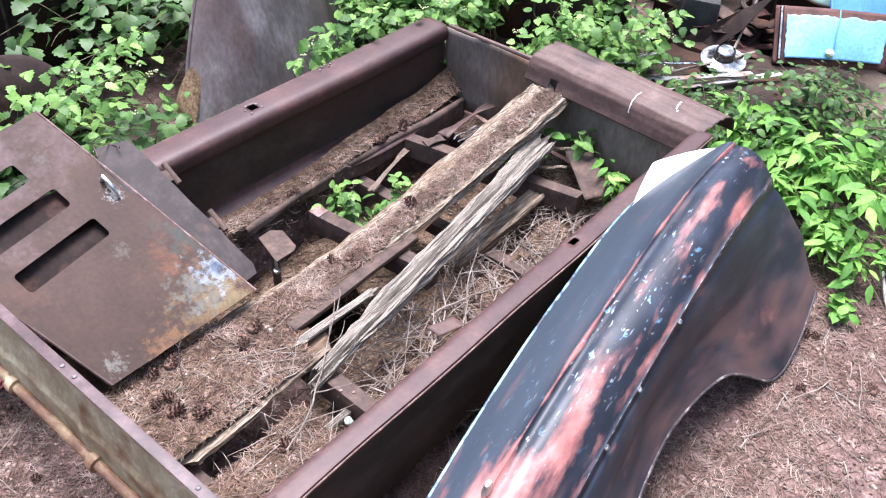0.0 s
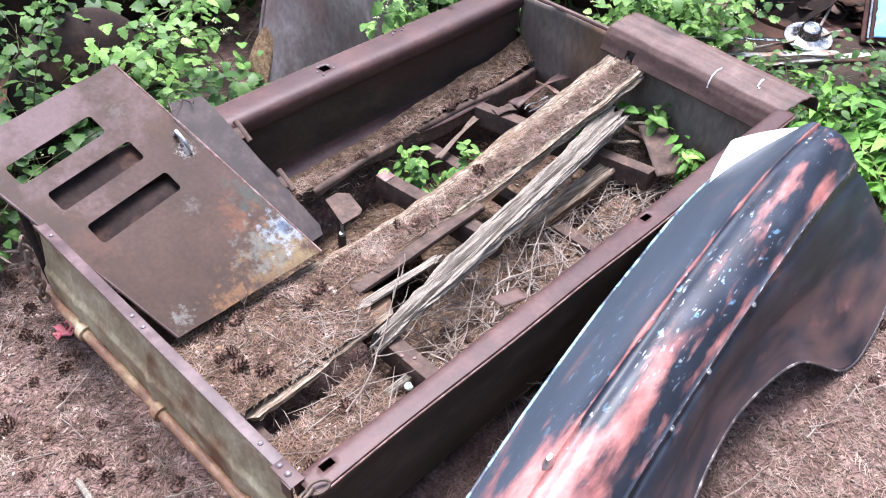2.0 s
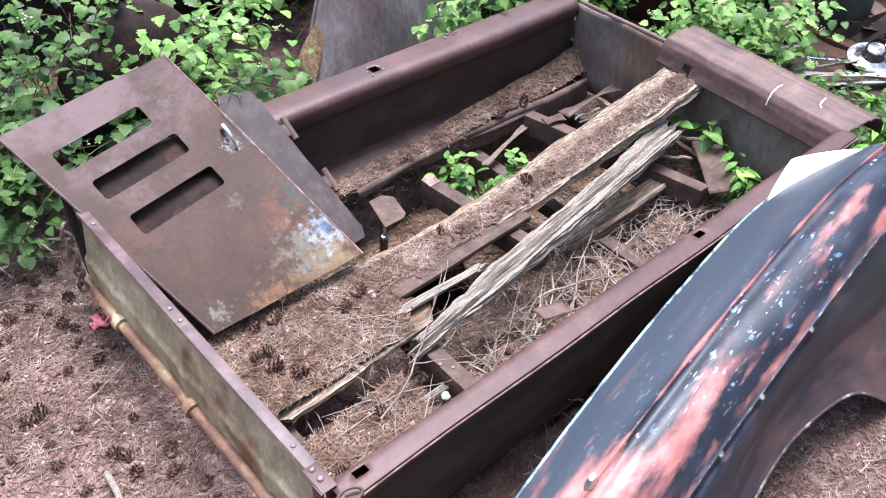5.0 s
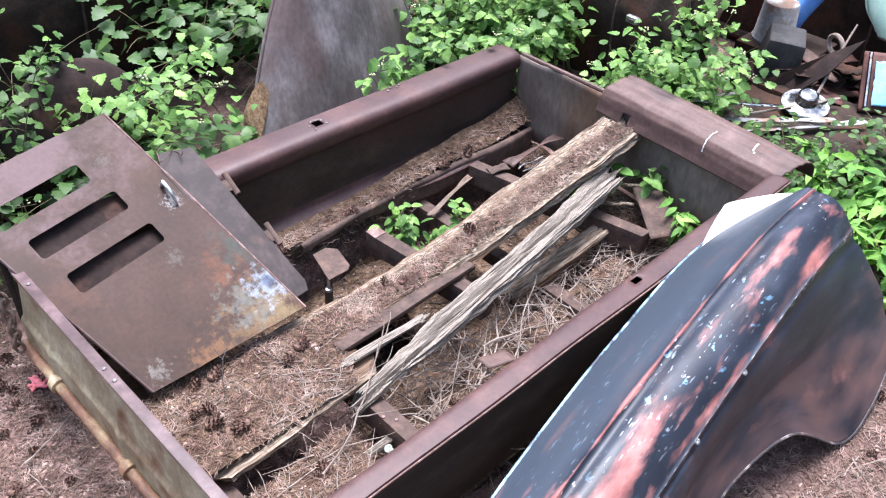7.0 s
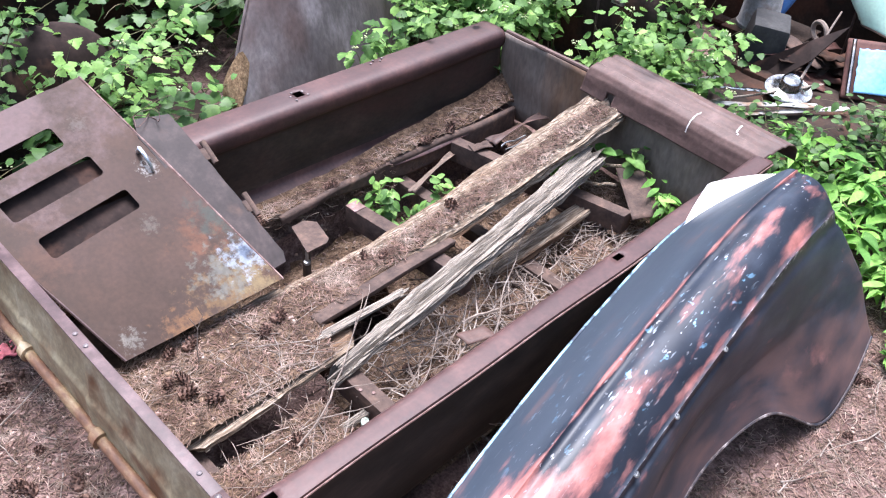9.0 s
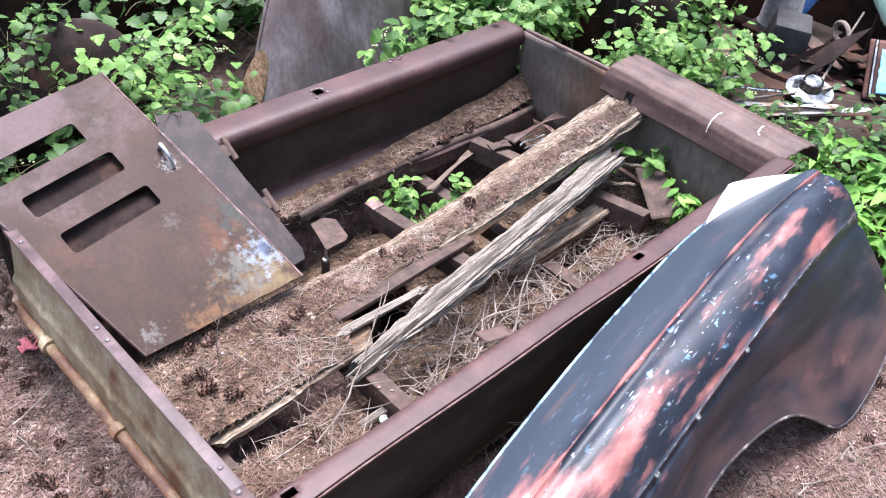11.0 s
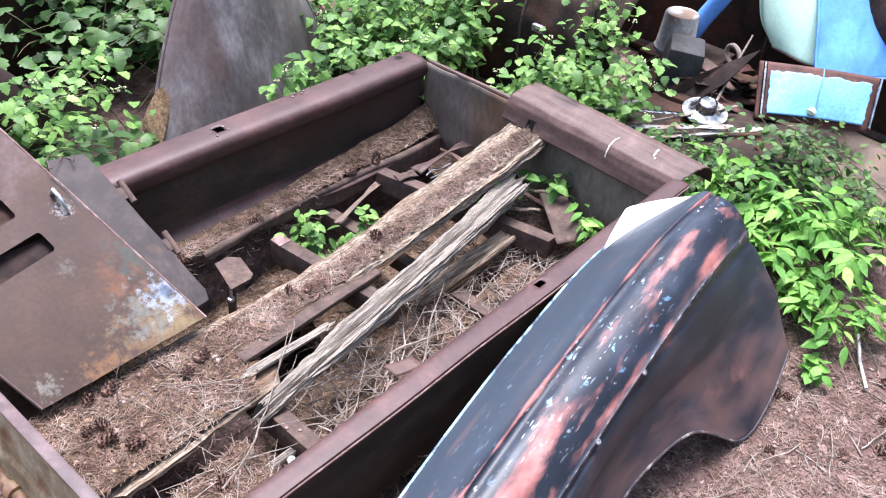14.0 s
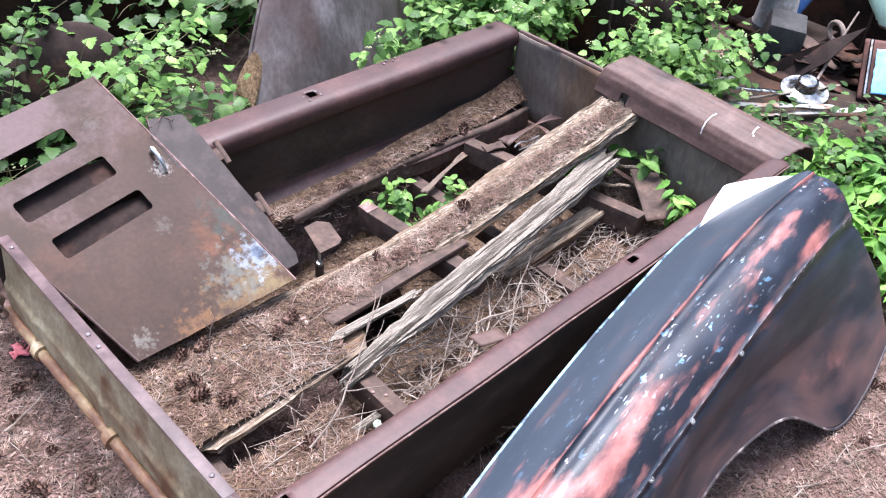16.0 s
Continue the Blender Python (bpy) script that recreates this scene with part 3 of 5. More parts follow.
grey_plate = solid(part("steel_plate", sheet(lambda u, v: Vector((1.07 + 0.11 * u, 0.30 - 0.035 * u - 0.065 * v, 0.105 + 0.004 * nz(u * 3, v * 3))), 6, 5), SHEET_RUST), 0.004)
tagged(grey_plate, "small grey steel plate lying among the dry twigs", "metal plate")
for k, (a, b, w, curl, mat) in enumerate((((2.00, 1.01, 0.165), (2.34, 0.985, 0.19), 0.07, 0.03, SHEET_RUST), ((1.90, 1.03, 0.163), (1.99, 1.0, 0.166), 0.06, 0.006, RUST_BEAM), ((1.55, 1.04, 0.085), (1.87, 1.115, 0.11), 0.032, 0.012, RUST_DARK))):
    a, b = Vector(a), Vector(b)
    sd = (b - a).cross(Vector((0, 0, 1))).normalized()
    ob = solid(part("scrap_metal" if k < 2 else "bark_strip", sheet(lambda u, v: a.lerp(b, u) + sd * w * (v - 0.5) * (1 + 0.4 * nz(u * 4, 2, k)) + Vector((0, 0, curl * math.sin(math.pi * u) * (2 * v - 0.6) + 0.012 * nz(u * 4, v * 2, k))), 24, 8), mat), 0.003)
    tagged(ob, "bent flaking scrap of rusted sheet steel in the bed" if k < 2 else "dark fibrous strip of bark along the ledge", "scrap metal" if k < 2 else "bark", "scrap in the bed" if k < 2 else "")
part_spring = tube([(1.985 + 0.16 * k / 20, 0.93 + 0.004 * math.sin(k * 0.5), 0.19 + 0.008 * math.sin(k * 0.3)) for k in range(21)], 0.0035, 6)
tube([(1.99 + 0.16 * k / 20, 0.905 + 0.004 * math.cos(k * 0.4), 0.185) for k in range(21)], 0.003, 6, part_spring)
tagged(part("bent_wire", part_spring, STEEL), "bright bent wire rods among the scrap", "wire")

# ---- ribbed sheet resting on the front panel ----
RIB = [(2.322, 0.425, 0), (2.332, 0.455, 0), (2.345, 0.505, 0), (2.362, 0.528, 0), (2.398, 0.545, 0), (2.41, 0.537, 0), (2.432, 0.549, 0), (2.462, 0.556, 0), (2.475, 0.547, 0), (2.49, 0.556, 0), (2.53, 0.545, 0), (2.56, 0.515, 0), (2.572, 0.46, 0)]


def rib_fn(u, v):
    p = along(RIB, v)
    y = 0.80 - 0.865 * u - (p.x - 2.36) * 0.22
    return Vector((p.x - 0.028 * u + 0.004 * nz(y, v, 1, 6), y, p.y - 0.012 - 0.018 * u + 0.004 * nz(y, v * 2, 5, 7)))


ribbed = solid(part("ribbed_sheet", sheet(rib_fn, 90, 60, skip=lambda u, v: 0.16 < u < 0.20 and v < 0.14), SHEET_RUST), 0.004)
tagged(ribbed, "curved ribbed piece of rusted sheet metal lying on the front panel", "sheet metal")
PAINT_WHITE = material("white_paint_mark", [(0.3, (0.3, 0.26, 0.25)), (0.55, (0.55, 0.52, 0.5)), (0.75, (0.72, 0.7, 0.68))], scale=40, rough=0.7, bump=0.1)


def mark_on_rib(u0, v0, u1, v1, w):
    return sheet(lambda a, b: rib_fn(u0 + (u1 - u0) * a + w * (b - 0.5) * (1 + 0.5 * nz(a * 9, b, 2)), v0 + (v1 - v0) * a) + Vector((-0.0015, -0.0005, 0.0035)), 14, 2)


for q in ((0.62, 0.15, 0.60, 0.46, 0.0065), (0.80, 0.44, 0.78, 0.60, 0.008), (0.815, 0.40, 0.81, 0.44, 0.008)):
    part("paint_mark", mark_on_rib(*q), PAINT_WHITE, ribbed, "white paint mark")

# ---- fender beside the bed ----
def fender_material():
    """Navy paint rubbed through to salmon primer along crest and ridge; u runs along the fender, v across it."""
    m = bpy.data.materials.new("worn_navy_fender_paint")
    m.use_nodes = True
    nt = m.node_tree
    n, l = nt.nodes, nt.links.new
    b = n["Principled BSDF"]
    co = n.new("ShaderNodeTexCoord")
    sep = n.new("ShaderNodeSeparateXYZ")
    l(co.outputs["UV"], sep.inputs[0])
    u, v = sep.outputs["X"], sep.outputs["Y"]

    def mapped(scale, source="UV", shift=(0, 0, 0)):
        mp = n.new("ShaderNodeMapping")
        mp.inputs["Scale"].default_value, mp.inputs["Location"].default_value = scale, shift
        l(co.outputs[source], mp.inputs["Vector"])
        return mp.outputs[0]

    def noise_tex(vec, scale, detail=5.0, rough=0.55):
        t = n.new("ShaderNodeTexNoise")
        t.inputs["Scale"].default_value, t.inputs["Detail"].default_value, t.inputs["Roughness"].default_value = scale, detail, rough
        l(vec, t.inputs["Vector"])
        return t.outputs["Fac"]

    def mask(fac, lo, hi):
        r = ramp_node(nt, [(lo, (0, 0, 0)), (hi, (1, 1, 1))])
        l(fac, r.inputs["Fac"])
        return r.outputs["Color"]

    def over(base, fac, colour):
        mx = n.new("ShaderNodeMix")
        mx.data_type = "RGBA"
        l(fac, mx.inputs["Factor"])
        l(base, mx.inputs["A"])
        if isinstance(colour, tuple):
            mx.inputs["B"].default_value = (*colour, 1)
        else:
            l(colour, mx.inputs["B"])
        return mx.outputs["Result"]

    def op(kind, a, bb, c=None):
        t = n.new("ShaderNodeMath")
        t.operation = kind
        for k, q in enumerate((a, bb) if c is None else (a, bb, c)):
            if isinstance(q, (int, float)):
                t.inputs[k].default_value = q
            else:
                l(q, t.inputs[k])
        return t.outputs[0]

    def bump_at(x, centre, half, height):
        """A soft hill of that height round centre."""
        d = op("DIVIDE", op("ABSOLUTE", op("SUBTRACT", x, centre), 0.0), half)
        return op("MULTIPLY", op("MAXIMUM", op("SUBTRACT", 1.0, d), 0.0), height)

    def patch(cu, cv, hu, hv, height):
        return op("MULTIPLY", bump_at(u, cu, hu, 1.0), bump_at(v, cv, hv, height))

    # blue-grey of the sky's reflection, as a paint colour
    faded = (0.033, 0.042, 0.056)
    navy = ramp_node(nt, [(0.3, (0.010, 0.013, 0.020)), (0.55, (0.018, 0.023, 0.034)), (0.75, (0.038, 0.046, 0.064))])
    l(noise_tex(mapped((1, 2, 2), "Object"), 5), navy.inputs["Fac"])
    salmon = ramp_node(nt, [(0.3, (0.17, 0.064, 0.06)), (0.55, (0.34, 0.14, 0.125)), (0.75, (0.43, 0.21, 0.19))])
    l(noise_tex(mapped((1.5, 3, 3), "Object"), 7), salmon.inputs["Fac"])
    rub = noise_tex(mapped((5.0, 6.0, 1)), 1.8, 5.0, 0.6)
    bare = rub
    for q in (bump_at(v, 0.298, 0.020, 0.27), bump_at(v, 0.60, 0.03, 0.10), patch(0.02, 0.3, 0.26, 0.45, 0.62), patch(0.30, 0.46, 0.17, 0.10, 0.38), patch(0.74, 0.42, 0.14, 0.07, 0.36),
              patch(0.80, 0.56, 0.10, 0.05, 0.36), patch(0.55, 0.40, 0.10, 0.05, 0.2), patch(0.47, 0.60, 0.12, 0.05, 0.3), patch(0.95, 0.45, 0.06, 0.1, 0.25)):
        bare = op("ADD", bare, q)
    flat = bump_at(v, 0.13, 0.16, -0.12)
    bare = op("ADD", bare, flat)
    # sky reflection put into the colour between edge and crest
    dull = over(navy.outputs["Color"], mask(bump_at(v, 0.12, 0.20, 1.0), 0.05, 0.5), faded)
    colour = over(dull, mask(bare, 0.60, 0.82), salmon.outputs["Color"])
    brown = op("ADD", noise_tex(mapped((4.0, 7.0, 1), shift=(3, 1, 0)), 2.0, 6.0, 0.55), op("ADD", bump_at(v, 1.0, 0.32, 0.22), op("MULTIPLY", bump_at(u, 1.0, 0.35, 0.12), bump_at(v, 0.9, 0.3, 1.0))))
    brown = op("ADD", brown, patch(0.7, 0.9, 0.22, 0.14, 0.1))
    colour = over(colour, mask(brown, 0.58, 0.90), (0.105, 0.062, 0.058))
    ridge = op("MULTIPLY", mask(noise_tex(mapped((30.0, 60.0, 1)), 2.0, 4.0), 0.5, 0.62), mask(bump_at(v, 0.622, 0.012, 1.0), 0.35, 0.7))
    colour = over(colour, op("MULTIPLY", ridge, mask(noise_tex(mapped((6.0, 1.0, 1)), 1.5), 0.45, 0.6)), (0.55, 0.52, 0.53))
    region = op("ADD", op("ADD", patch(0.52, 0.42, 0.26, 0.17, 1.4), patch(0.3, 0.3, 0.3, 0.3, 0.4)), patch(0.9, 0.38, 0.12, 0.2, 0.8))
    region = op("MULTIPLY", region, mask(noise_tex(mapped((9, 9, 1)), 1.6, 3.0), 0.4, 0.62))
    chip = op("MULTIPLY", mask(noise_tex(mapped((0.55, 1.3, 1), "Object"), 60, 3.0), 0.668, 0.685), region)
    colour = over(colour, op("MINIMUM", chip, 1.0), (0.66, 0.66, 0.70))
    chip2 = op("MULTIPLY", mask(noise_tex(mapped((0.6, 1.3, 1), "Object", (2, 0, 0)), 24, 5.0), 0.635, 0.65), region)
    colour = over(colour, op("MINIMUM", chip2, 1.0), (0.22, 0.45, 0.64))
    scratch = op("MULTIPLY", mask(noise_tex(mapped((30.0, 60.0, 1), shift=(1, 5, 0)), 1.0, 3.0), 0.64, 0.67), op("MINIMUM", region, 0.8))
    colour = over(colour, scratch, (0.55, 0.62, 0.70))
    nose_blue = mask(op("ADD", noise_tex(mapped((20, 20, 1)), 2.0), patch(0.02, 0.16, 0.07, 0.12, 0.42)), 0.76, 0.80)
    colour = over(colour, nose_blue, (0.25, 0.42, 0.58))
    l(colour, b.inputs["Base Color"])
    rr = n.new("ShaderNodeMapRange")
    rr.inputs["From Min"].default_value, rr.inputs["From Max"].default_value = 0.4, 0.9
    rr.inputs["To Min"].default_value, rr.inputs["To Max"].default_value = 0.40, 0.62
    l(brown, rr.inputs["Value"])
    l(rr.outputs["Result"], b.inputs["Roughness"])
    b.inputs["Specular IOR Level"].default_value = 0.32
    bp = n.new("ShaderNodeBump")
    bp.inputs["Strength"].default_value, bp.inputs["Distance"].default_value = 0.2, 0.003
    l(noise_tex(mapped((1, 1, 1), "Object"), 14), bp.inputs["Height"])
    l(bp.outputs["Normal"], b.inputs["Normal"])
    return m


FENDER = fender_material()
EDGE = ([0.17, 0.66, 1.16, 1.72, 2.13], [-0.35, -0.25, -0.17, -0.105, -0.21], [0.40, 0.45, 0.50, 0.52, 0.61])
CREST = ([0.25, 0.62, 1.17, 1.72, 2.16], [-0.475, -0.42, -0.345, -0.285, -0.25], [0.48, 0.55, 0.61, 0.655, 0.625])
RIDGE = ([0.40, 0.72, 1.17, 1.70, 2.21], [-0.64, -0.59, -0.535, -0.475, -0.41], [0.40, 0.46, 0.545, 0.60, 0.51])
SIDE = ([0.45, 0.76, 1.16, 1.74, 2.25], [-0.70, -0.64, -0.565, -0.565, -0.58], [0.25, 0.33, 0.38, 0.33, 0.30])
FOOT = ([0.45, 0.62, 0.78, 0.98, 1.22, 1.52, 1.80, 2.00, 2.22], [-0.74, -0.715, -0.685, -0.635, -0.605, -0.63, -0.725, -0.725, -0.68], [0.08, 0.15, 0.20, 0.215, 0.215, 0.185, -0.005, 0.03, 0.11])


def fender_fn(u, v):
    line = [Vector([smooth_line(c, u) for c in q]) for q in (EDGE, CREST, RIDGE, SIDE, FOOT)]
    e, c, d, s, f = line
    out = Vector((0, -0.3, 0.95))
    if v < 0.3:
        t = v / 0.3
        p = e.lerp(c, t) + out * 0.012 * math.sin(math.pi * t)
    elif v < 0.62:
        t = (v - 0.3) / 0.32
        p = c.lerp(d, t) + out * (0.035 * math.sin(math.pi * t) - 0.007 * math.exp(-((t - 0.10) / 0.07) ** 2))
    elif v < 0.82:
        t = (v - 0.62) / 0.2
        p = d.lerp(s, t) + Vector((0, -0.012, -0.01)) * math.sin(math.pi * t) - out * 0.006 * math.exp(-((t - 0.1) / 0.08) ** 2)
    else:
        t = (v - 0.82) / 0.18
        p = s.lerp(f, t) + Vector((0, -0.025 * t * t, 0))
    bead = 0.006 * math.exp(-((v - 0.3) / 0.008) ** 2) + 0.006 * math.exp(-((v - 0.62) / 0.009) ** 2) - 0.005 * math.exp(-((v - 0.645) / 0.012) ** 2)
    p = p + Vector((0, -0.5, 0.85)) * bead
    if u < 0.07:
        t = (0.07 - u) / 0.07
        p = p + Vector((0.02 * t, 0, -0.11 * t * t))
    return p


fender = thing("car_fender", "chipped navy car fender with salmon primer leaning on the bed", "fender", at=(0, 0, 0))
fender_bm = sheet(fender_fn, 120, 160)
uv = fender_bm.loops.layers.uv.new("along")
fender_bm.verts.index_update()
for face in fender_bm.faces:
    for loop in face.loops:
        k = loop.vert.index
        loop[uv].uv = (k // 161 / 120, k % 161 / 160)
solid(part("fender_skin", fender_bm, FENDER, fender), 0.0025)
WHITE_FLANGE = material("white_painted_flange", [(0.3, (0.72, 0.70, 0.68)), (0.7, (0.82, 0.81, 0.8))], scale=6, rough=0.45, bump=0.1)


def flange_fn(u, v):
    a = fender_fn(0.735 + 0.262 * u, 0.012)
    return a + Vector((0.085, 0.075, 0.03)) * min(u / 0.3, (1 - u) / 0.7) * v - Vector((0, 0, 0.012 * v))


solid(part("inner_flange", sheet(flange_fn, 24, 5), WHITE_FLANGE, fender, "white painted inner flange"), 0.003)
LIGHT_BLUE = material("pale_blue_paint", [(0.3, (0.15, 0.38, 0.62)), (0.55, (0.19, 0.44, 0.70)), (0.75, (0.27, 0.53, 0.76))], scale=5, rough=0.4, bump=0.1, stain=(0.2, 0.09, 0.05), stain_scale=8, stain_at=(0.68, 0.72))
part("rolled_edge", tube([fender_fn(k / 60, 0.0) + Vector((0, 0.0, 0.001)) for k in range(47)], 0.005, 6), material("chipped_blue_edge", [(0.42, (0.03, 0.04, 0.06)), (0.56, (0.22, 0.38, 0.48)), (0.75, (0.55, 0.6, 0.64))], scale=18, rough=0.5), fender, "pale chipped edge")
part("arch_lip", tube([fender_fn(k / 80, 1.0) for k in range(6, 81)], 0.005, 6), material("dull_navy_edge", [(0.35, (0.02, 0.025, 0.035)), (0.55, (0.07, 0.055, 0.055)), (0.7, (0.3, 0.27, 0.26))], scale=14, rough=0.5), fender, "dull worn arch edge")
for u in (0.29, 0.405, 0.545):
    p = fender_fn(u, 0.625)
    part("trim_clip", lathe([(0.010, 0), (0.009, 0.002), (0.005, 0.0025), (0.004, -0.003), (0.0005, -0.003)], 12, m=Matrix.Translation(p + Vector((0, -0.002, 0.003))) @ Matrix.Rotation(radians(35), 4, "X")), STEEL, fender)
pc = fender_fn(0.15, 0.29)
lamp = lathe([(0.0005, 0.024), (0.01, 0.024), (0.013, 0.018), (0.019, 0.006), (0.022, 0.0)], 14, m=Matrix.Translation(pc) @ Matrix.Rotation(radians(12), 4, "Z") @ Matrix.Diagonal((1.2, 0.6, 1.0, 1)))
part("marker_lamp", lamp, STEEL, fender, "small chrome marker lamp socket")

# ---- wheel rim by the tailgate corner ----
rim_at = look((-0.27, -0.10, 0.145), (-1.12, -0.18, 0.535))
rim = thing("wheel_rim", "brown rusted steel wheel rim with moss standing by the tailgate", "wheel rim")
MOSS_AT = rim_at.inverted() @ Vector((-0.10, 0.0, 0.39))
RIM_RUST = [(0.3, (0.06, 0.035, 0.03)), (0.52, (0.11, 0.062, 0.052)), (0.74, (0.18, 0.11, 0.09))]
RIM_MOSS = material("mossy_rim_rust", RIM_RUST, scale=12, rough=0.62, contrast=0.3, spec=0.4,
                    spots=((tuple(MOSS_AT), 0.14, (0.15, 0.135, 0.055), 30), (tuple(MOSS_AT), 0.08, (0.2, 0.19, 0.08), 60)))
part("rim_barrel", lathe([(0.15, 0.20), (0.262, 0.20), (0.272, 0.17), (0.268, -0.02), (0.25, -0.055), (0.238, -0.06), (0.236, -0.04), (0.205, -0.03), (0.2, -0.045), (0.19, -0.075), (0.165, -0.082), (0.15, -0.07), (0.14, 0.0), (0.15, 0.20)], 56), RIM_MOSS, rim, at=rim_at)
for k in range(6):
    a = radians(60 * k + 20)
    part("rivet", lathe([(0.009, 0.0), (0.008, -0.005), (0.0005, -0.007)], 8, m=Matrix.Translation((0.222 * math.cos(a), 0.222 * math.sin(a), -0.036))), RIM_MOSS, rim, at=rim_at)

# ---- chain ----
def chain(name, label, points, r=0.0035):
    ob = thing(name, label, "chain")
    for i, (a, b) in enumerate(zip(points, points[1:])):
        a, b = Vector(a), Vector(b)
        d = (b - a).normalized()
        sd = d.orthogonal().normalized()
        if i % 2:
            sd = d.cross(sd)
        c, hl = (a + b) / 2, (b - a).length * 0.68
        part("link", tube([c + d * hl * math.cos(t) + sd * r * 3.0 * math.sin(t) for t in [2 * math.pi * k / 14 for k in range(14)]], r, 6, closed=True), RUST_DARK, ob)
    return ob


chain("tailgate_chain", "rusty chain hanging at the tailgate corner", [(-0.10, WIDTH + 0.0 + 0.008 * math.sin(k), 0.49 - 0.036 * k) for k in range(9)], 0.0055)
chain("tailgate_chain", "rusty chain and hook at the tailgate corner", [(0.012, -0.098, 0.508), (-0.03, -0.086, 0.512), (-0.066, -0.085, 0.50), (-0.10, -0.096, 0.462)], 0.005)

# ---- litter inside the bed ----
def bed_z(x, y):
    z = -0.13 + 0.03 * nz(x, y, 2, 6)
    near = max(0, min(1, (0.62 - x) / 0.1))
    z += (0.13 + 0.10 * near + (0.05 + 0.02 * near) * nz(x, y, 5, 2.5)) * max(0, min(1, (0.425 - y) / 0.05))
    low = 0.425 + 0.175 * max(0, min(1, (x - 0.66) / 0.06))
    board = max(0, min(1, (y - low) / 0.018)) * max(0, min(1, (0.86 - 0.035 * max(0, min(1, (x - 0.55) / 0.1)) - y) / 0.035)) * max(0, min(1, (1.12 - x) / 0.10))
    z += board * (max(z, 0.172 + 0.010 * nz(x, y, 4, 5) + 0.015 * max(0, 0.6 - x)) - z)
    ledge = max(0, min(1, (y - 1.165 - 0.015 * nz(x, 0, 3, 3)) / 0.02))
    z += ledge * (max(z, 0.162 + 0.02 * nz(x, y, 9, 4) + 0.09 * max(0, (y - 1.17)) / 0.1 * max(0, x - 1.3)) - z)
    end = max(0, (x - 2.16) / 0.2)
    z = max(z, -0.32 + min(1, end * 4) * 0.35 + end * (0.03 + 0.03 * nz(x, y, 1, 5)))
    return z + 0.004 * nz(x, y, 7, 30)


def litter_at(u, v):
    x, y = -0.012 + (LENGTH + 0.01) * u, -0.02 + (WIDTH + 0.03) * v
    return Vector((x, y, bed_z(x, y)))


def litter_gap(u, v):
    """Open where the litter breaks off at the edge of a board or ledge."""
    zs = [litter_at(u + a / 520, v + b / 300).z for a in (-1, 1) for b in (-1, 1)]
    return max(zs) - min(zs) > 0.035


duff = part("needle_litter", sheet(litter_at, 260, 150, skip=litter_gap), DUFF)
tagged(duff, "brown needle litter and soil lying inside the truck bed", "litter", kind="stuff")


def strands(name, label, spots, mat, length, radius, seed, lift=0.006, cat="needles"):
    """Many thin three-sided needles lying on spots (x, y, z)."""
    rnd = random.Random(seed)
    vs, fs = [], []
    for x, y, z in spots:
        a = rnd.uniform(0, 2 * math.pi)
        ln = rnd.uniform(*length)
        d = Vector((math.cos(a), math.sin(a), rnd.uniform(-0.12, 0.22))) * ln / 2
        sd = Vector((-math.sin(a), math.cos(a), 0))
        bend = sd * rnd.uniform(-0.12, 0.12) * ln
        r = radius * rnd.uniform(0.7, 1.3)
        c = Vector((x, y, z + lift * rnd.random() + radius))
        base = len(vs)
        for p in (c - d, c + bend, c + d):
            vs += [p + sd * r, p - sd * r, p + Vector((0, 0, 1.5 * r))]
        for q in (0, 3):
            for k in range(3):
                fs.append((base + q + k, base + q + (k + 1) % 3, base + q + 3 + (k + 1) % 3, base + q + 3 + k))
    me = bpy.data.meshes.new(name)
    me.from_pydata(vs, [], fs)
    me.materials.append(mat)
    return tagged(new(name, me), label, cat, kind="stuff")


def on_plank(s, c):
    """A point on the top of the long brown plank: s along it, c across, -0.5 to 0.5."""
    return (0.62 + 1.735 * s, 0.745 - 0.085 * s + 0.12 * c, 0.115 + 0.28 * s - 0.045 * math.sin(math.pi * s) + 0.03)


cover = sheet(lambda u, v: Vector(on_plank(0.02 + 0.82 * u, (v - 0.5) * 1.2)) + Vector((0, 0, 0.006 * math.sin(math.pi * v) * (1 + nz(u * 20, v * 3, 5)) - 0.002 + 0.004 * nz(u * 60, v * 9, 2))), 200, 24,
              skip=lambda u, v: abs(2 * v - 0.78) > 0.55 + 0.9 * nz(u * 19, v * 3, 8) - 0.3 * u or nz(u * 14, v * 4, 3) - 0.55 * max(0, u - 0.2) < -0.24)
tagged(part("needle_litter", cover, DUFF), "brown needle litter lying along the old plank", "litter", kind="stuff")
rnd = random.Random(5)
spots = []
while len(spots) < 11000:
    x, y = rnd.uniform(0, 2.33), rnd.uniform(0.0, 1.25)
    z = bed_z(x, y)
    if (z > 0.02 and not (x > 0.75 and y < 0.45 and rnd.random() < 0.55)) or rnd.random() < 0.15:
        spots.append((x, y, z))
for k in range(2600):
    s = rnd.random() ** 1.15
    x, y, z = on_plank(0.02 + 0.95 * s, max(-0.55, min(0.55, rnd.gauss(-0.13, 0.24))))
    spots.append((x, y, z + 0.003))
strands("pine_needles", "dry brown pine needles scattered in the truck bed", spots, NEEDLE, (0.02, 0.06), 0.0011, 6)
spots = []
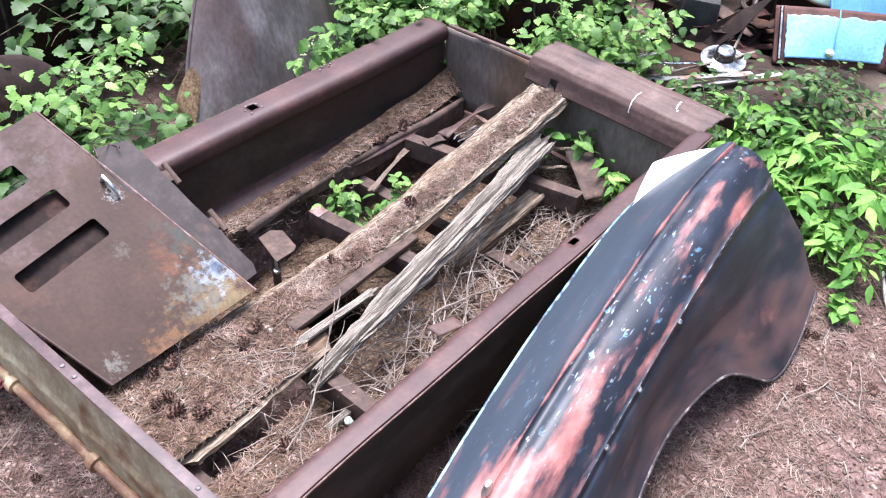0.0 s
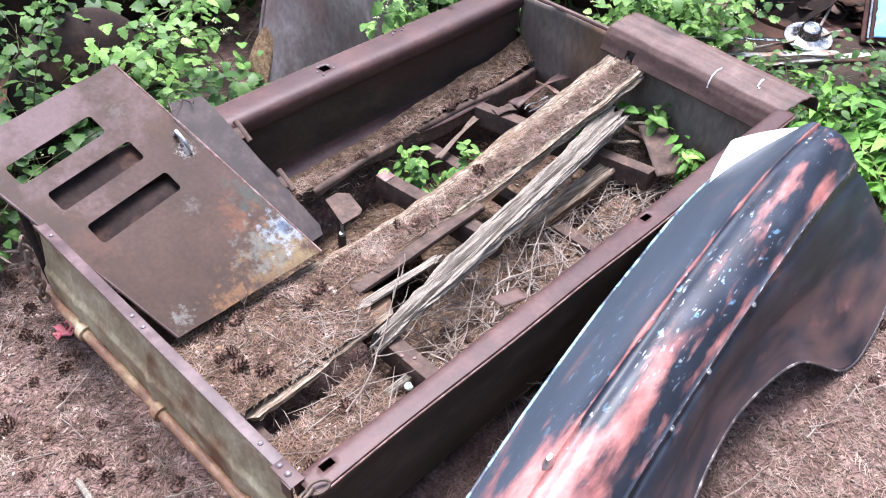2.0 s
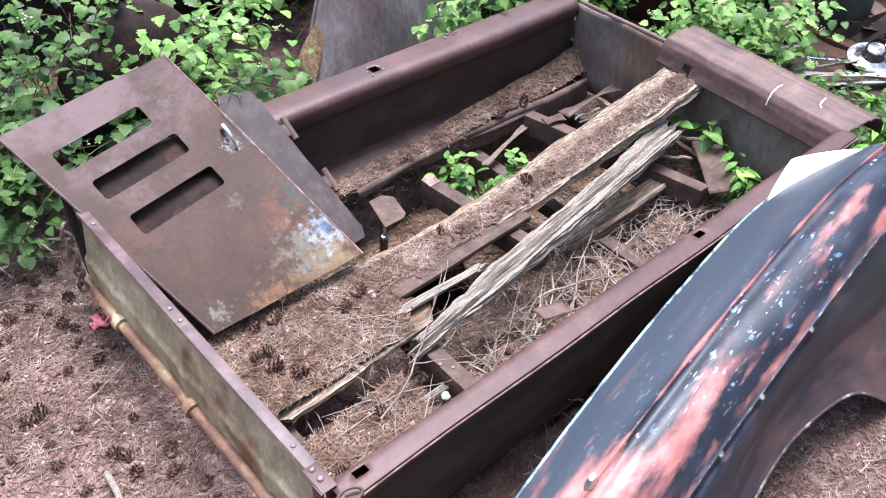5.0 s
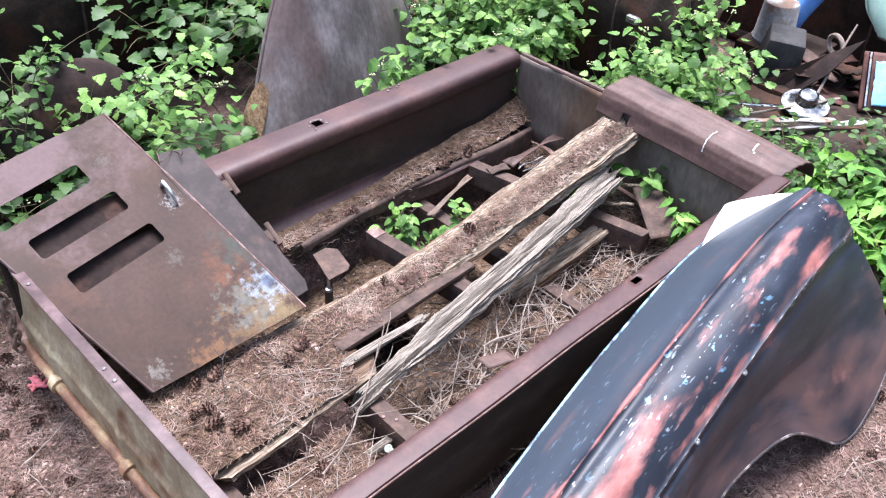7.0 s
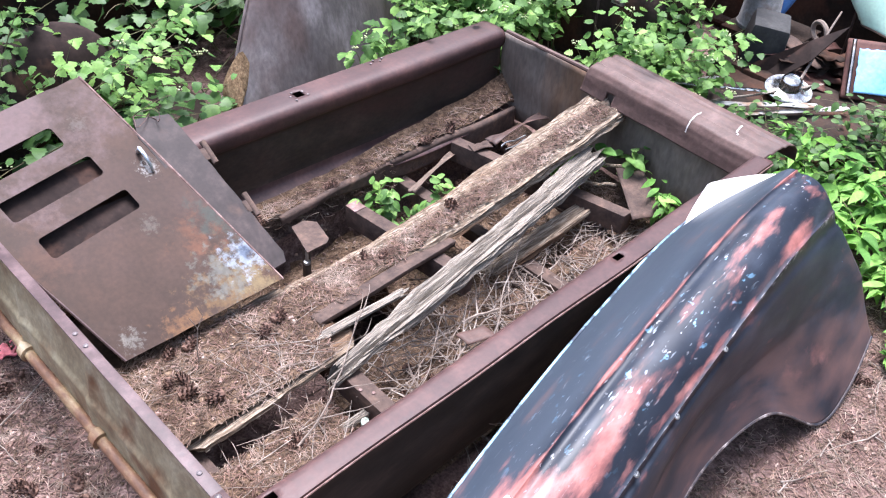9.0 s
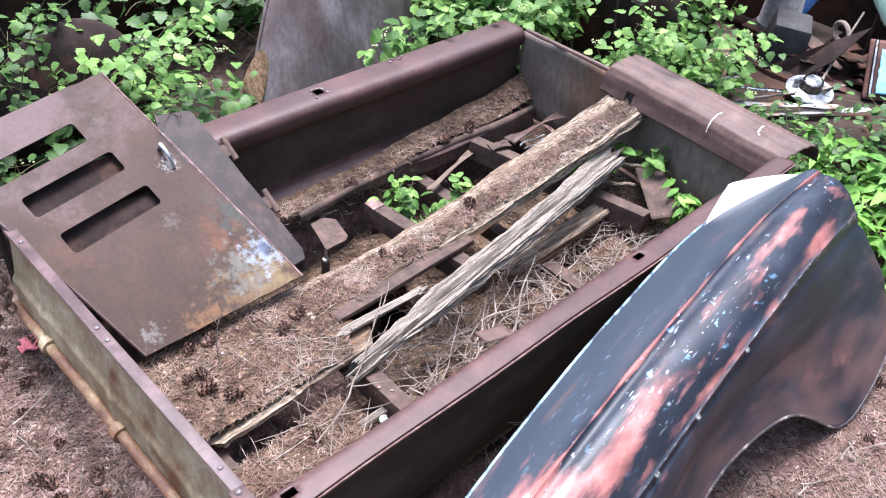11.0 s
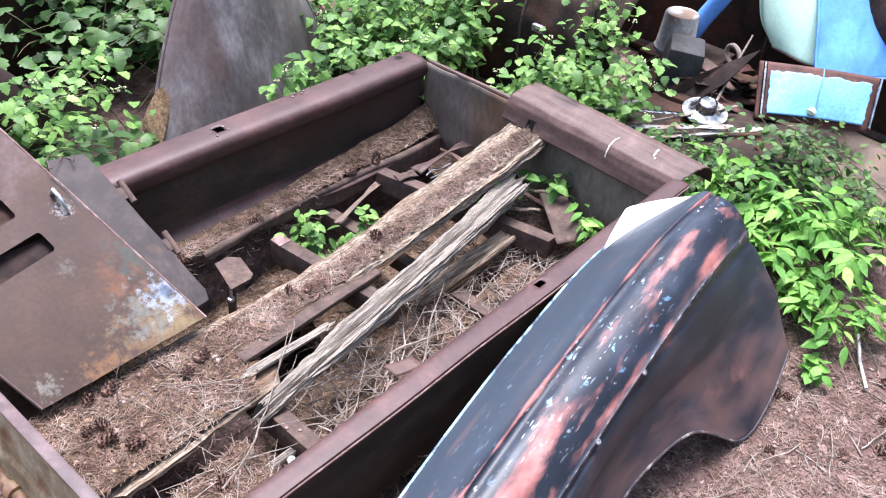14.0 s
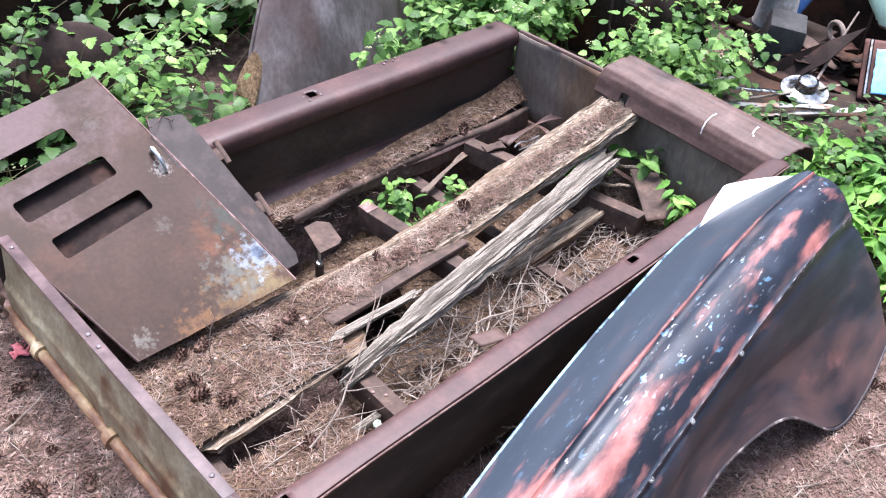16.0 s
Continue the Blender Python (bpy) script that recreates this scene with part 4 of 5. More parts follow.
while len(spots) < 30000:
    x, y = rnd.choice(((rnd.uniform(-1.1, -0.04), rnd.uniform(-0.4, 2.1)), (rnd.uniform(0.4, 2.9), rnd.uniform(-1.45, -0.1))))
    if -0.03 < x < 2.4 and -0.1 < y < 1.38 or nz(x, y, 3, 3.5) + 0.6 * nz(x, y, 8, 9.0) < rnd.uniform(-0.75, 0.2):
        continue
    spots.append((x, y, ground_z(x, y)))
strands("pine_needles", "dry brown pine needles scattered over the forest floor", spots, NEEDLE, (0.02, 0.06), 0.0012, 7)


def flakes(name, label, spots, mat, size, seed):
    """Small angular bits of bark and cone scale."""
    q = random.Random(seed)
    vs, fs = [], []
    for x, y, z in spots:
        m = Matrix.Translation((x, y, z + 0.003)) @ Euler((q.gauss(0, 0.4), q.gauss(0, 0.4), q.uniform(0, 6.28))).to_matrix().to_4x4()
        a, b, h = q.uniform(*size), q.uniform(*size) * 0.6, q.uniform(0.002, 0.005)
        base = len(vs)
        vs += [m @ Vector(p) for p in ((-a, -b * 0.7, 0), (a * 0.8, -b, 0), (a, b * 0.6, 0), (-a * 0.6, b, 0), (-a * 0.7, -b * 0.5, h), (a * 0.6, -b * 0.6, h), (a * 0.7, b * 0.4, h), (-a * 0.4, b * 0.7, h))]
        fs += [tuple(base + i for i in f) for f in ((4, 5, 6, 7), (0, 1, 5, 4), (1, 2, 6, 5), (2, 3, 7, 6), (3, 0, 4, 7))]
    me = bpy.data.meshes.new(name)
    me.from_pydata(vs, [], fs)
    me.materials.append(mat)
    return tagged(new(name, me), label, "bark bits", kind="stuff")


BARK = material("bark_bits", [(0.3, (0.05, 0.03, 0.023)), (0.5, (0.14, 0.09, 0.07)), (0.68, (0.36, 0.28, 0.23))], scale=14, rough=0.9, bump=0.3, per_piece=0.5)
spots = []
while len(spots) < 9500:
    x, y = rnd.choice(((rnd.uniform(-1.1, -0.04), rnd.uniform(-0.4, 2.1)), (rnd.uniform(0.4, 2.9), rnd.uniform(-1.45, -0.1)), (rnd.uniform(0.0, 2.3), rnd.uniform(0.0, 1.25))))
    if -0.05 < x < 2.4 and -0.13 < y < 1.4:
        if rnd.random() < 0.45 and 0.02 < x < 2.3 and 0.02 < y < 1.22:
            spots.append((x, y, bed_z(x, y)))
        continue
    spots.append((x, y, ground_z(x, y)))
flakes("bark_litter", "scattered bits of bark and cone scales", spots, BARK, (0.003, 0.013), 21)


# ---- pine cones ----
def cone_mesh(seed):
    r = random.Random(seed)
    bm = bmesh.new()
    lathe([(0.002, -0.026), (0.012, -0.022), (0.016, -0.008), (0.013, 0.012), (0.006, 0.026), (0.001, 0.03)], 8, bm)
    for i in range(34):
        h = -0.022 + 0.048 * i / 34
        rad = 0.014 * math.sqrt(max(0.05, 1 - ((h + 0.006) / 0.036) ** 2))
        a = i * 2.4 + r.uniform(-0.2, 0.2)
        d = Vector((math.cos(a), math.sin(a), 0.25))
        sd = Vector((-math.sin(a), math.cos(a), 0))
        p = Vector((0, 0, h)) + d * rad * 0.8
        w, ln = 0.0075, 0.011
        q = [bm.verts.new(p - sd * w * 0.5), bm.verts.new(p + sd * w * 0.5), bm.verts.new(p + d * ln + sd * w * 0.6 + Vector((0, 0, 0.003))), bm.verts.new(p + d * ln * 1.15 + Vector((0, 0, 0.006))), bm.verts.new(p + d * ln - sd * w * 0.6 + Vector((0, 0, 0.003)))]
        bm.faces.new(q)
        low = bm.verts.new(p + d * ln * 0.7 - Vector((0, 0, 0.003)))
        bm.faces.new((q[1], q[0], low))
        bm.faces.new((q[2], q[1], low))
        bm.faces.new((q[0], q[4], low))
    me = bpy.data.meshes.new("pine_cone")
    bm.to_mesh(me)
    bm.free()
    me.materials.append(CONE)
    return me


CONES = [cone_mesh(k) for k in range(4)]
rnd = random.Random(11)


def drop_cone(x, y, z, group, label):
    ob = new("pine_cone", rnd.choice(CONES))
    s = rnd.uniform(0.65, 1.1)
    ob.matrix_world = Matrix.Translation((x, y, z + 0.006 * s)) @ Euler((rnd.uniform(0.9, 2.0), rnd.uniform(-0.4, 0.4), rnd.uniform(0, 6.28))).to_matrix().to_4x4() @ Matrix.Scale(s, 4)
    tagged(ob, label, "pine cone", group)


for k in range(125):
    x, y = rnd.uniform(-0.95, -0.1), rnd.uniform(-0.1, 1.9)
    drop_cone(x, y, ground_z(x, y), "pine cones on the ground", "dark brown open pine cone lying on the ground")
for k in range(20):
    x, y = rnd.uniform(0.9, 2.5), rnd.uniform(-1.35, -0.72)
    drop_cone(x, y, ground_z(x, y), "pine cones on the ground", "dark brown open pine cone lying on the ground")
for x, y in ((0.244, 0.775), (0.315, 0.77), (0.18, 0.668), (0.222, 0.651), (0.261, 0.531), (0.20, 0.60), (0.542, 0.672), (0.61, 0.70)):
    drop_cone(x, y, bed_z(x, y) + 0.01, "pine cones in the bed", "dark brown pine cone lying on the needle litter")
for x, y in ((1.033, 0.745), (1.083, 0.70), (1.45, 0.72)):
    drop_cone(x, y, on_plank((x - 0.62) / 1.735, 0.0)[2] + 0.01, "pine cones in the bed", "dark brown pine cone lying on the old plank")
for k in range(30):
    x, y = rnd.choice(((rnd.uniform(0.1, 1.1), rnd.uniform(0.04, 0.38)), (rnd.uniform(0.8, 2.2), rnd.uniform(1.14, 1.24))))
    drop_cone(x, y, bed_z(x, y), "pine cones in the bed", "brown pine cone lying in the bed litter")


# ---- twigs ----
def twig(name, label, a, ang, length, r0, seed, rise=0.05, branches=2, group="", mat=None, into=None):
    q = random.Random(seed)
    bm = into or bmesh.new()

    def run(start, heading, ln, r, pitch):
        pts, p, h = [Vector(start)], Vector(start), heading
        n = max(4, int(ln / 0.035))
        for i in range(n):
            h += q.uniform(-0.22, 0.22)
            pitch += q.uniform(-0.12, 0.1)
            pitch = max(-0.35, min(0.5, pitch))
            p = p + Vector((math.cos(h) * math.cos(pitch), math.sin(h) * math.cos(pitch), math.sin(pitch))) * ln / n
            pts.append(p.copy())
        tube(pts, lambda s: r * (1 - 0.65 * s), 5, bm)
        return pts, h

    pts, h = run(a, ang, length, r0, rise)
    for k in range(branches):
        i = q.randrange(1, len(pts) - 1)
        run(pts[i], ang + q.choice((-1, 1)) * q.uniform(0.4, 0.9), length * q.uniform(0.25, 0.5), r0 * 0.6, q.uniform(-0.05, 0.3))
    if into:
        return None
    ob = part(name, bm, mat or TWIG)
    return tagged(ob, label, "twig", group)


for k in range(160):
    x, y = rnd.uniform(0.75, 2.0), rnd.uniform(0.05, 0.45)
    twig("twig", "thin dry grey twig in the truck bed", (x, y, max(0.0, bed_z(x, y)) + rnd.uniform(0.0, 0.06)), rnd.gauss(0.25, 0.8) + rnd.choice((0, math.pi)), rnd.uniform(0.12, 0.45), rnd.uniform(0.0015, 0.0040), 100 + k,
         rnd.uniform(0.0, 0.15), rnd.randrange(0, 4), "twigs in the bed")
for k in range(64):
    x, y = rnd.uniform(0.1, 0.7), rnd.uniform(0.05, 0.8)
    twig("twig", "thin dry grey twig in the truck bed", (x, y, bed_z(x, y) + 0.006), rnd.uniform(0, 6.28), rnd.uniform(0.1, 0.3), rnd.uniform(0.0012, 0.0026), 300 + k, 0.06, rnd.randrange(0, 3), "twigs in the bed")
fine = bmesh.new()
for k in range(150):
    x, y = rnd.uniform(0.75, 2.05), rnd.uniform(0.05, 0.46)
    twig("", "", (x, y, max(0.0, bed_z(x, y)) + rnd.uniform(-0.01, 0.06)), rnd.gauss(0.25, 0.8) + rnd.choice((0, math.pi)), rnd.uniform(0.1, 0.4), rnd.uniform(0.0013, 0.0032), 1500 + k, rnd.uniform(0.0, 0.15), rnd.randrange(0, 4), into=fine)
tagged(part("dry_twigs", fine, TWIG), "tangle of fine dry twigs lying in the truck bed", "twigs", kind="stuff")
for x, y, a, ln, r in ((1.15, 0.34, 0.1, 0.75, 0.0055), (1.0, 0.22, 0.35, 0.6, 0.004), (1.3, 0.18, 0.5, 0.6, 0.0045), (0.35, 0.25, 0.1, 0.55, 0.004), (0.3, 0.12, 0.3, 0.45, 0.0035)):
    twig("dry_branch", "pale dry branch lying in the truck bed", (x, y, max(0.05, bed_z(x, y)) + 0.03), a, ln, r, int(x * 1000), 0.05, 4, "branches in the bed")
for k in range(84):
    x, y = rnd.choice(((rnd.uniform(-0.9, -0.12), rnd.uniform(0.0, 1.9)), (rnd.uniform(0.9, 2.5), rnd.uniform(-1.35, -0.75))))
    twig("twig", "dry twig lying on the forest floor", (x, y, ground_z(x, y) + 0.008), rnd.uniform(0, 6.28), rnd.uniform(0.1, 0.45), rnd.uniform(0.0015, 0.0035), 500 + k, 0.03, rnd.randrange(0, 3), "twigs on the ground")
sprig = tube([(0.30, 0.69, 0.165), (0.305, 0.70, 0.23), (0.325, 0.715, 0.30), (0.31, 0.73, 0.345)], lambda q: 0.0022 - 0.001 * q, 5)
tube([(0.325, 0.715, 0.30), (0.35, 0.72, 0.335), (0.345, 0.735, 0.37)], 0.0013, 5, sprig)
tagged(part("twig", sprig, TWIG), "thin dry twig standing before the slotted panel", "twig", "twigs in the bed")
for a, b in (((2.18, 0.74, 0.16), (2.31, 0.42, 0.20)), ((2.10, 0.62, 0.12), (2.22, 0.46, 0.14)), ((2.14, 0.70, 0.10), (2.32, 0.60, 0.16))):
    rod = tube([Vector(a).lerp(Vector(b), k / 8) + Vector((0, 0.004 * math.sin(k), 0.004 * math.cos(2 * k))) for k in range(9)], lambda q: 0.010 - 0.003 * q, 7)
    tagged(part("dead_stick", rod, WOOD_BROWN), "brown dead stick lying by the front panel", "stick", "sticks by the front panel")
tuft = part("lichen_tuft", sheet(lambda u, v: Vector((0.567 + 0.014 * math.cos(2 * math.pi * u) * math.sin(math.pi * v) * (1 + 0.6 * nz(u * 6, v * 6)), 0.195 + 0.016 * math.sin(2 * math.pi * u) * math.sin(math.pi * v), 0.132 + 0.012 * math.cos(math.pi * v) * (1 + 0.6 * nz(u * 7, v * 7, 3)))), 16, 10), material("pale_lichen", [(0.3, (0.2, 0.26, 0.2)), (0.7, (0.45, 0.5, 0.42))], scale=60, rough=0.95))
tagged(tuft, "pale green lichen tuft in the bed litter", "lichen")
twig("dry_branch", "long grey fallen branch on the forest floor", (-0.40, 2.10, 0.03), -0.76, 0.62, 0.014, 777, 0.0, 3)
twig("dry_branch", "pale stick on the ground beside the fender", (0.89, -0.658, 0.015), -0.46, 0.37, 0.004, 778, 0.0, 1)
twig("dry_branch", "thin fallen branch on the forest floor", (-0.29, 1.76, 0.02), 0.1, 0.5, 0.006, 779, 0.0, 2)
twig("dry_branch", "thin straight stick on the forest floor", (-0.262, 1.0, 0.015), 0.32, 0.25, 0.004, 780, 0.0, 0)
twig("dry_branch", "thin dry stick on the ground beside the tailgate", (-0.185, 0.466, 0.015), -0.38, 0.16, 0.004, 781, 0.0, 1)
stick = part("sawn_stick", tube([(-0.345, 0.70, 0.02), (-0.35, 0.62, 0.018), (-0.365, 0.555, 0.02)], 0.011, 8), WOOD)
tagged(stick, "short pale broken stick on the ground", "stick")
strip = part("plastic_strip", tube([(2.64, -0.85, 0.02), (2.5, -0.91, 0.012), (2.36, -0.985, 0.018)], 0.006, 6), PAINT_WHITE)
tagged(strip, "thin white plastic strip on the forest floor", "plastic strip")
stone = part("white_stone", sheet(lambda u, v: Vector((-0.53 + 0.05 * math.cos(2 * math.pi * u) * math.sin(math.pi * v) * (1 + 0.3 * nz(u * 3, v * 3)), 0.385 + 0.06 * math.sin(2 * math.pi * u) * math.sin(math.pi * v) * (1 + 0.5 * nz(u * 4, v * 3, 4)), -0.005 + 0.03 * math.cos(math.pi * v) * (1 + 0.6 * nz(u * 5, v * 4, 7)))), 16, 10), PAINT_WHITE)
tagged(stone, "white lump of plaster or stone on the ground", "stone")
PINK = material("faded_pink_plastic", [(0.3, (0.6, 0.12, 0.14)), (0.7, (0.75, 0.25, 0.26))], scale=20, rough=0.6, bump=0.2)
pink = part("pink_scrap", sheet(lambda u, v: Vector((-0.11 + 0.09 * u, 1.28 + 0.07 * v + 0.02 * nz(u * 3, v), ground_z(-0.07, 1.3) + 0.02 + 0.012 * nz(u * 6, v * 6, 2))), 10, 8, skip=lambda u, v: nz(u * 4, v * 4, 5) > 0.2), PINK)
solid(pink, 0.004)
tagged(pink, "crumpled scrap of faded pink plastic on the ground", "scrap")

# ---- plants ----
LEAF = material("bright_bush_leaf", [(0.3, (0.075, 0.16, 0.038)), (0.5, (0.135, 0.26, 0.066)), (0.7, (0.25, 0.40, 0.13))], scale=6, rough=0.5, bump=0, per_piece=0.5, translucent=0.35, spec=0.22)
LEAF_MID = material("green_bush_leaf", [(0.3, (0.032, 0.074, 0.020)), (0.5, (0.062, 0.128, 0.034)), (0.7, (0.125, 0.215, 0.068))], scale=6, rough=0.5, bump=0, per_piece=0.5, translucent=0.3, spec=0.22)
LEAF_LIME = material("lime_green_leaf", [(0.3, (0.09, 0.22, 0.04)), (0.5, (0.15, 0.33, 0.065)), (0.7, (0.24, 0.45, 0.11))], scale=6, rough=0.55, bump=0, per_piece=0.5, translucent=0.35, spec=0.2)
# darker copy of the bush leaf, with the undergrowth's shade put into its colour
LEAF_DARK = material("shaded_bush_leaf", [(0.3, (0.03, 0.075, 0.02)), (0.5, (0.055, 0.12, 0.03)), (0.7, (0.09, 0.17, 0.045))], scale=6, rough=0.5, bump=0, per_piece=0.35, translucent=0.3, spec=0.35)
BUD = material("pale_flower_buds", [(0.3, (0.36, 0.42, 0.18)), (0.7, (0.62, 0.62, 0.38))], scale=60, rough=0.8, bump=0)
STEM = material("brown_green_stem", [(0.3, (0.09, 0.07, 0.04)), (0.7, (0.2, 0.18, 0.1))], scale=20, rough=0.8, bump=0.1)

# outlines: along the leaf, half width
LOBED = ((0.0, 0.04), (0.05, 0.26), (0.16, 0.43), (0.27, 0.32), (0.43, 0.48), (0.54, 0.32), (0.69, 0.34), (0.79, 0.20), (0.89, 0.16), (1.0, 0.0))
LANCE = ((0.0, 0.02), (0.2, 0.13), (0.45, 0.18), (0.7, 0.13), (1.0, 0.0))
TOOTHED = ((0.0, 0.04), (0.12, 0.24), (0.2, 0.23), (0.32, 0.33), (0.4, 0.30), (0.55, 0.31), (0.62, 0.26), (0.78, 0.2), (0.84, 0.14), (1.0, 0.0))
OVAL = ((0.0, 0.04), (0.18, 0.26), (0.45, 0.34), (0.75, 0.24), (1.0, 0.0))


def foliage(name, leaves, outline_pts, mat, parent, fold=0.14, droop=0.3, label=""):
    """One mesh of many folded leaves; leaves: (place, heading, pitch, roll, size)."""
    vs, fs = [], []
    for p, a, pitch, roll, size in leaves:
        m = Matrix.Translation(p) @ Euler((roll, -pitch, a)).to_matrix().to_4x4()
        base = len(vs)
        n = len(outline_pts)
        for s, w in outline_pts:
            z = -droop * s * s * size
            vs.append(m @ Vector((s * size, 0, z)))
            vs.append(m @ Vector((s * size, w * size, z + fold * w * size)))
            vs.append(m @ Vector((s * size, -w * size, z + fold * w * size)))
        for i in range(n - 1):
            c, d = base + 3 * i, base + 3 * i + 3
            fs.append((c, d, d + 1, c + 1))
            fs.append((c, c + 2, d + 2, d))
    me = bpy.data.meshes.new(name)
    me.from_pydata(vs, [], fs)
    me.materials.append(mat)
    for p in me.polygons:
        p.use_smooth = True
    ob = new(name, me)
    ob.parent = parent
    if label:
        ob["label"] = label
    return ob


def bush(label, bases, tips, stems, per_stem, size, outline_pts, mat, seed, spread=0.06, category="bush", stem_r=0.004, first=0.3, buds=False):
    """Stems arch from bases (x0, x1, y0, y1) to tips (x0, x1, y0, y1, z0, z1), with leaves along their outer length."""
    q = random.Random(seed)
    ob = thing("bush" if category == "bush" else "plant", label, category)
    lv, tops = [], []
    for k in range(stems):
        b = Vector((q.uniform(*bases[0:2]), q.uniform(*bases[2:4]), 0))
        b.z = ground_z(b.x, b.y) - 0.01
        t = Vector((q.uniform(*tips[0:2]), q.uniform(*tips[2:4]), q.uniform(*tips[4:6])))
        mid = b.lerp(t, 0.5) + Vector((0, 0, 0.25 * (t - b).length))
        pts = [(1 - s) ** 2 * b + 2 * s * (1 - s) * mid + s * s * t for s in [i / 9 for i in range(10)]]
        part("stem", tube(pts, lambda s: stem_r * (1 - 0.75 * s), 5), STEM, ob)
        if k % 4 == 0:
            tops.append(t)
        head = math.atan2(t.y - b.y, t.x - b.x)
        for i in range(per_stem):
            s = first + (1 - first) * (i + q.random()) / per_stem
            f = min(0.999, s) * 9
            p = pts[int(f)].lerp(pts[int(f) + 1], f - int(f))
            off = Vector((q.gauss(0, spread), q.gauss(0, spread), q.gauss(0, spread * 0.6)))
            a = head + (1 if i % 2 else -1) * q.uniform(0.3, 1.5) + q.gauss(0, 0.3)
            lv.append((p + off, a, q.gauss(-0.05, 0.3), q.gauss(0, 0.35), q.uniform(*size)))
    foliage("foliage", lv, outline_pts, mat, ob)
    if buds:
        bm = bmesh.new()
        for t in tops:
            for k in range(8):
                c = t + Vector((q.gauss(0, 0.012), q.gauss(0, 0.012), 0.012 + q.gauss(0, 0.005)))
                bmesh.ops.create_icosphere(bm, subdivisions=1, radius=q.uniform(0.003, 0.0052), matrix=Matrix.Translation(c))
        part("flower_cluster", bm, BUD, ob, "pale yellow-green flower buds")["kind"] = "stuff"
    return ob


LB = "leafy green bush with lobed leaves growing among the wrecks"
bush(LB, (0.2, 1.0, 2.0, 2.5), (0.45, 1.2, 1.58, 2.1, 0.42, 0.80), 21, 19, (0.032, 0.056), LOBED, LEAF, 1, 0.055, buds=True)
bush(LB, (-0.1, 0.7, 2.1, 2.7), (0.1, 0.9, 1.8, 2.6, 0.45, 0.95), 20, 19, (0.030, 0.056), LOBED, LEAF_MID, 2, 0.06, buds=True)
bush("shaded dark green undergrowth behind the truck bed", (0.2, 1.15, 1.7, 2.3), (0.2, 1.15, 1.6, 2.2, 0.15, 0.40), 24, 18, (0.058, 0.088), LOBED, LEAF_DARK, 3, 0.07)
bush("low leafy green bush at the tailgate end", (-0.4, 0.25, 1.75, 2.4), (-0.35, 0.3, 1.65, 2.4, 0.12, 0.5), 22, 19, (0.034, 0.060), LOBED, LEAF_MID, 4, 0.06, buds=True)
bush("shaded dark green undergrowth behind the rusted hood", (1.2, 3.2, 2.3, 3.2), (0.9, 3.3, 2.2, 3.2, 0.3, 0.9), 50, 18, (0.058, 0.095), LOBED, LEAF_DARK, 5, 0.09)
bush(LB, (2.3, 3.1, 1.6, 2.4), (2.05, 3.0, 1.42, 2.1, 0.32, 0.70), 46, 25, (0.036, 0.064), LOBED, LEAF, 6, 0.06, buds=True)
bush("green bush leaning over the front panel", (2.75, 3.2, 0.6, 1.2), (2.52, 3.05, 0.36, 0.86, 0.38, 0.70), 34, 22, (0.034, 0.060), LOBED, LEAF, 7, 0.05, buds=True)
bush("leafy green sprigs standing before the scrap heap", (3.0, 3.2, 0.6, 0.9), (2.9, 3.15, 0.62, 0.95, 0.66, 0.92), 9, 15, (0.034, 0.058), LOBED, LEAF, 27, 0.035, buds=True)
bush("leafy green sprigs trailing over the front panel", (2.75, 3.0, 0.9, 1.2), (2.48, 2.7, 0.74, 1.05, 0.44, 0.56), 9, 12, (0.032, 0.055), LOBED, LEAF, 28, 0.03, buds=True)
bush("leafy green sprig reaching over the bed side", (1.9, 2.2, 1.6, 1.8), (1.62, 2.0, 1.46, 1.6, 0.48, 0.62), 7, 11, (0.049, 0.074), LOBED, LEAF, 8, 0.03, buds=True)
bush("leafy green sprig hanging over the far corner", (2.5, 2.8, 1.5, 1.8), (2.3, 2.72, 1.22, 1.45, 0.46, 0.56), 14, 11, (0.041, 0.070), LOBED, LEAF, 9, 0.035, buds=True)
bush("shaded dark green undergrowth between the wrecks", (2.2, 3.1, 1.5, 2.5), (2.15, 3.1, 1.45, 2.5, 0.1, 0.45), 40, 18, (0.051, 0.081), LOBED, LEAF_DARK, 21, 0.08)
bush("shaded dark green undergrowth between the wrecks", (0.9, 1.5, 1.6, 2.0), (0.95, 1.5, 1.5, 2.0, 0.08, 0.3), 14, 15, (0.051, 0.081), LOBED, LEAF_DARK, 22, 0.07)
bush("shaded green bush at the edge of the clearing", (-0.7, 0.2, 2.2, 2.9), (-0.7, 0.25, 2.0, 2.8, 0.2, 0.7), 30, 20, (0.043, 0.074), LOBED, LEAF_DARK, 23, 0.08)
bush("leafy green bush at the edge of the clearing", (-0.5, 0.2, 2.1, 2.7), (-0.5, 0.2, 1.9, 2.6, 0.2, 0.65), 16, 18, (0.035, 0.061), LOBED, LEAF_MID, 24, 0.06, buds=True)
bush("low green plants with oval leaves beside the ribbed sheet", (2.6, 3.15, -0.2, 0.3), (2.58, 3.15, -0.2, 0.32, 0.24, 0.40), 26, 20, (0.030, 0.052), OVAL, LEAF_MID, 25, 0.045, "plant", 0.003, 0.45)
bush("leafy green bush spreading behind the front corner", (2.7, 3.1, 1.4, 1.9), (2.5, 3.05, 1.32, 1.85, 0.45, 0.85), 26, 21, (0.035, 0.065), LOBED, LEAF, 26, 0.06, buds=True)
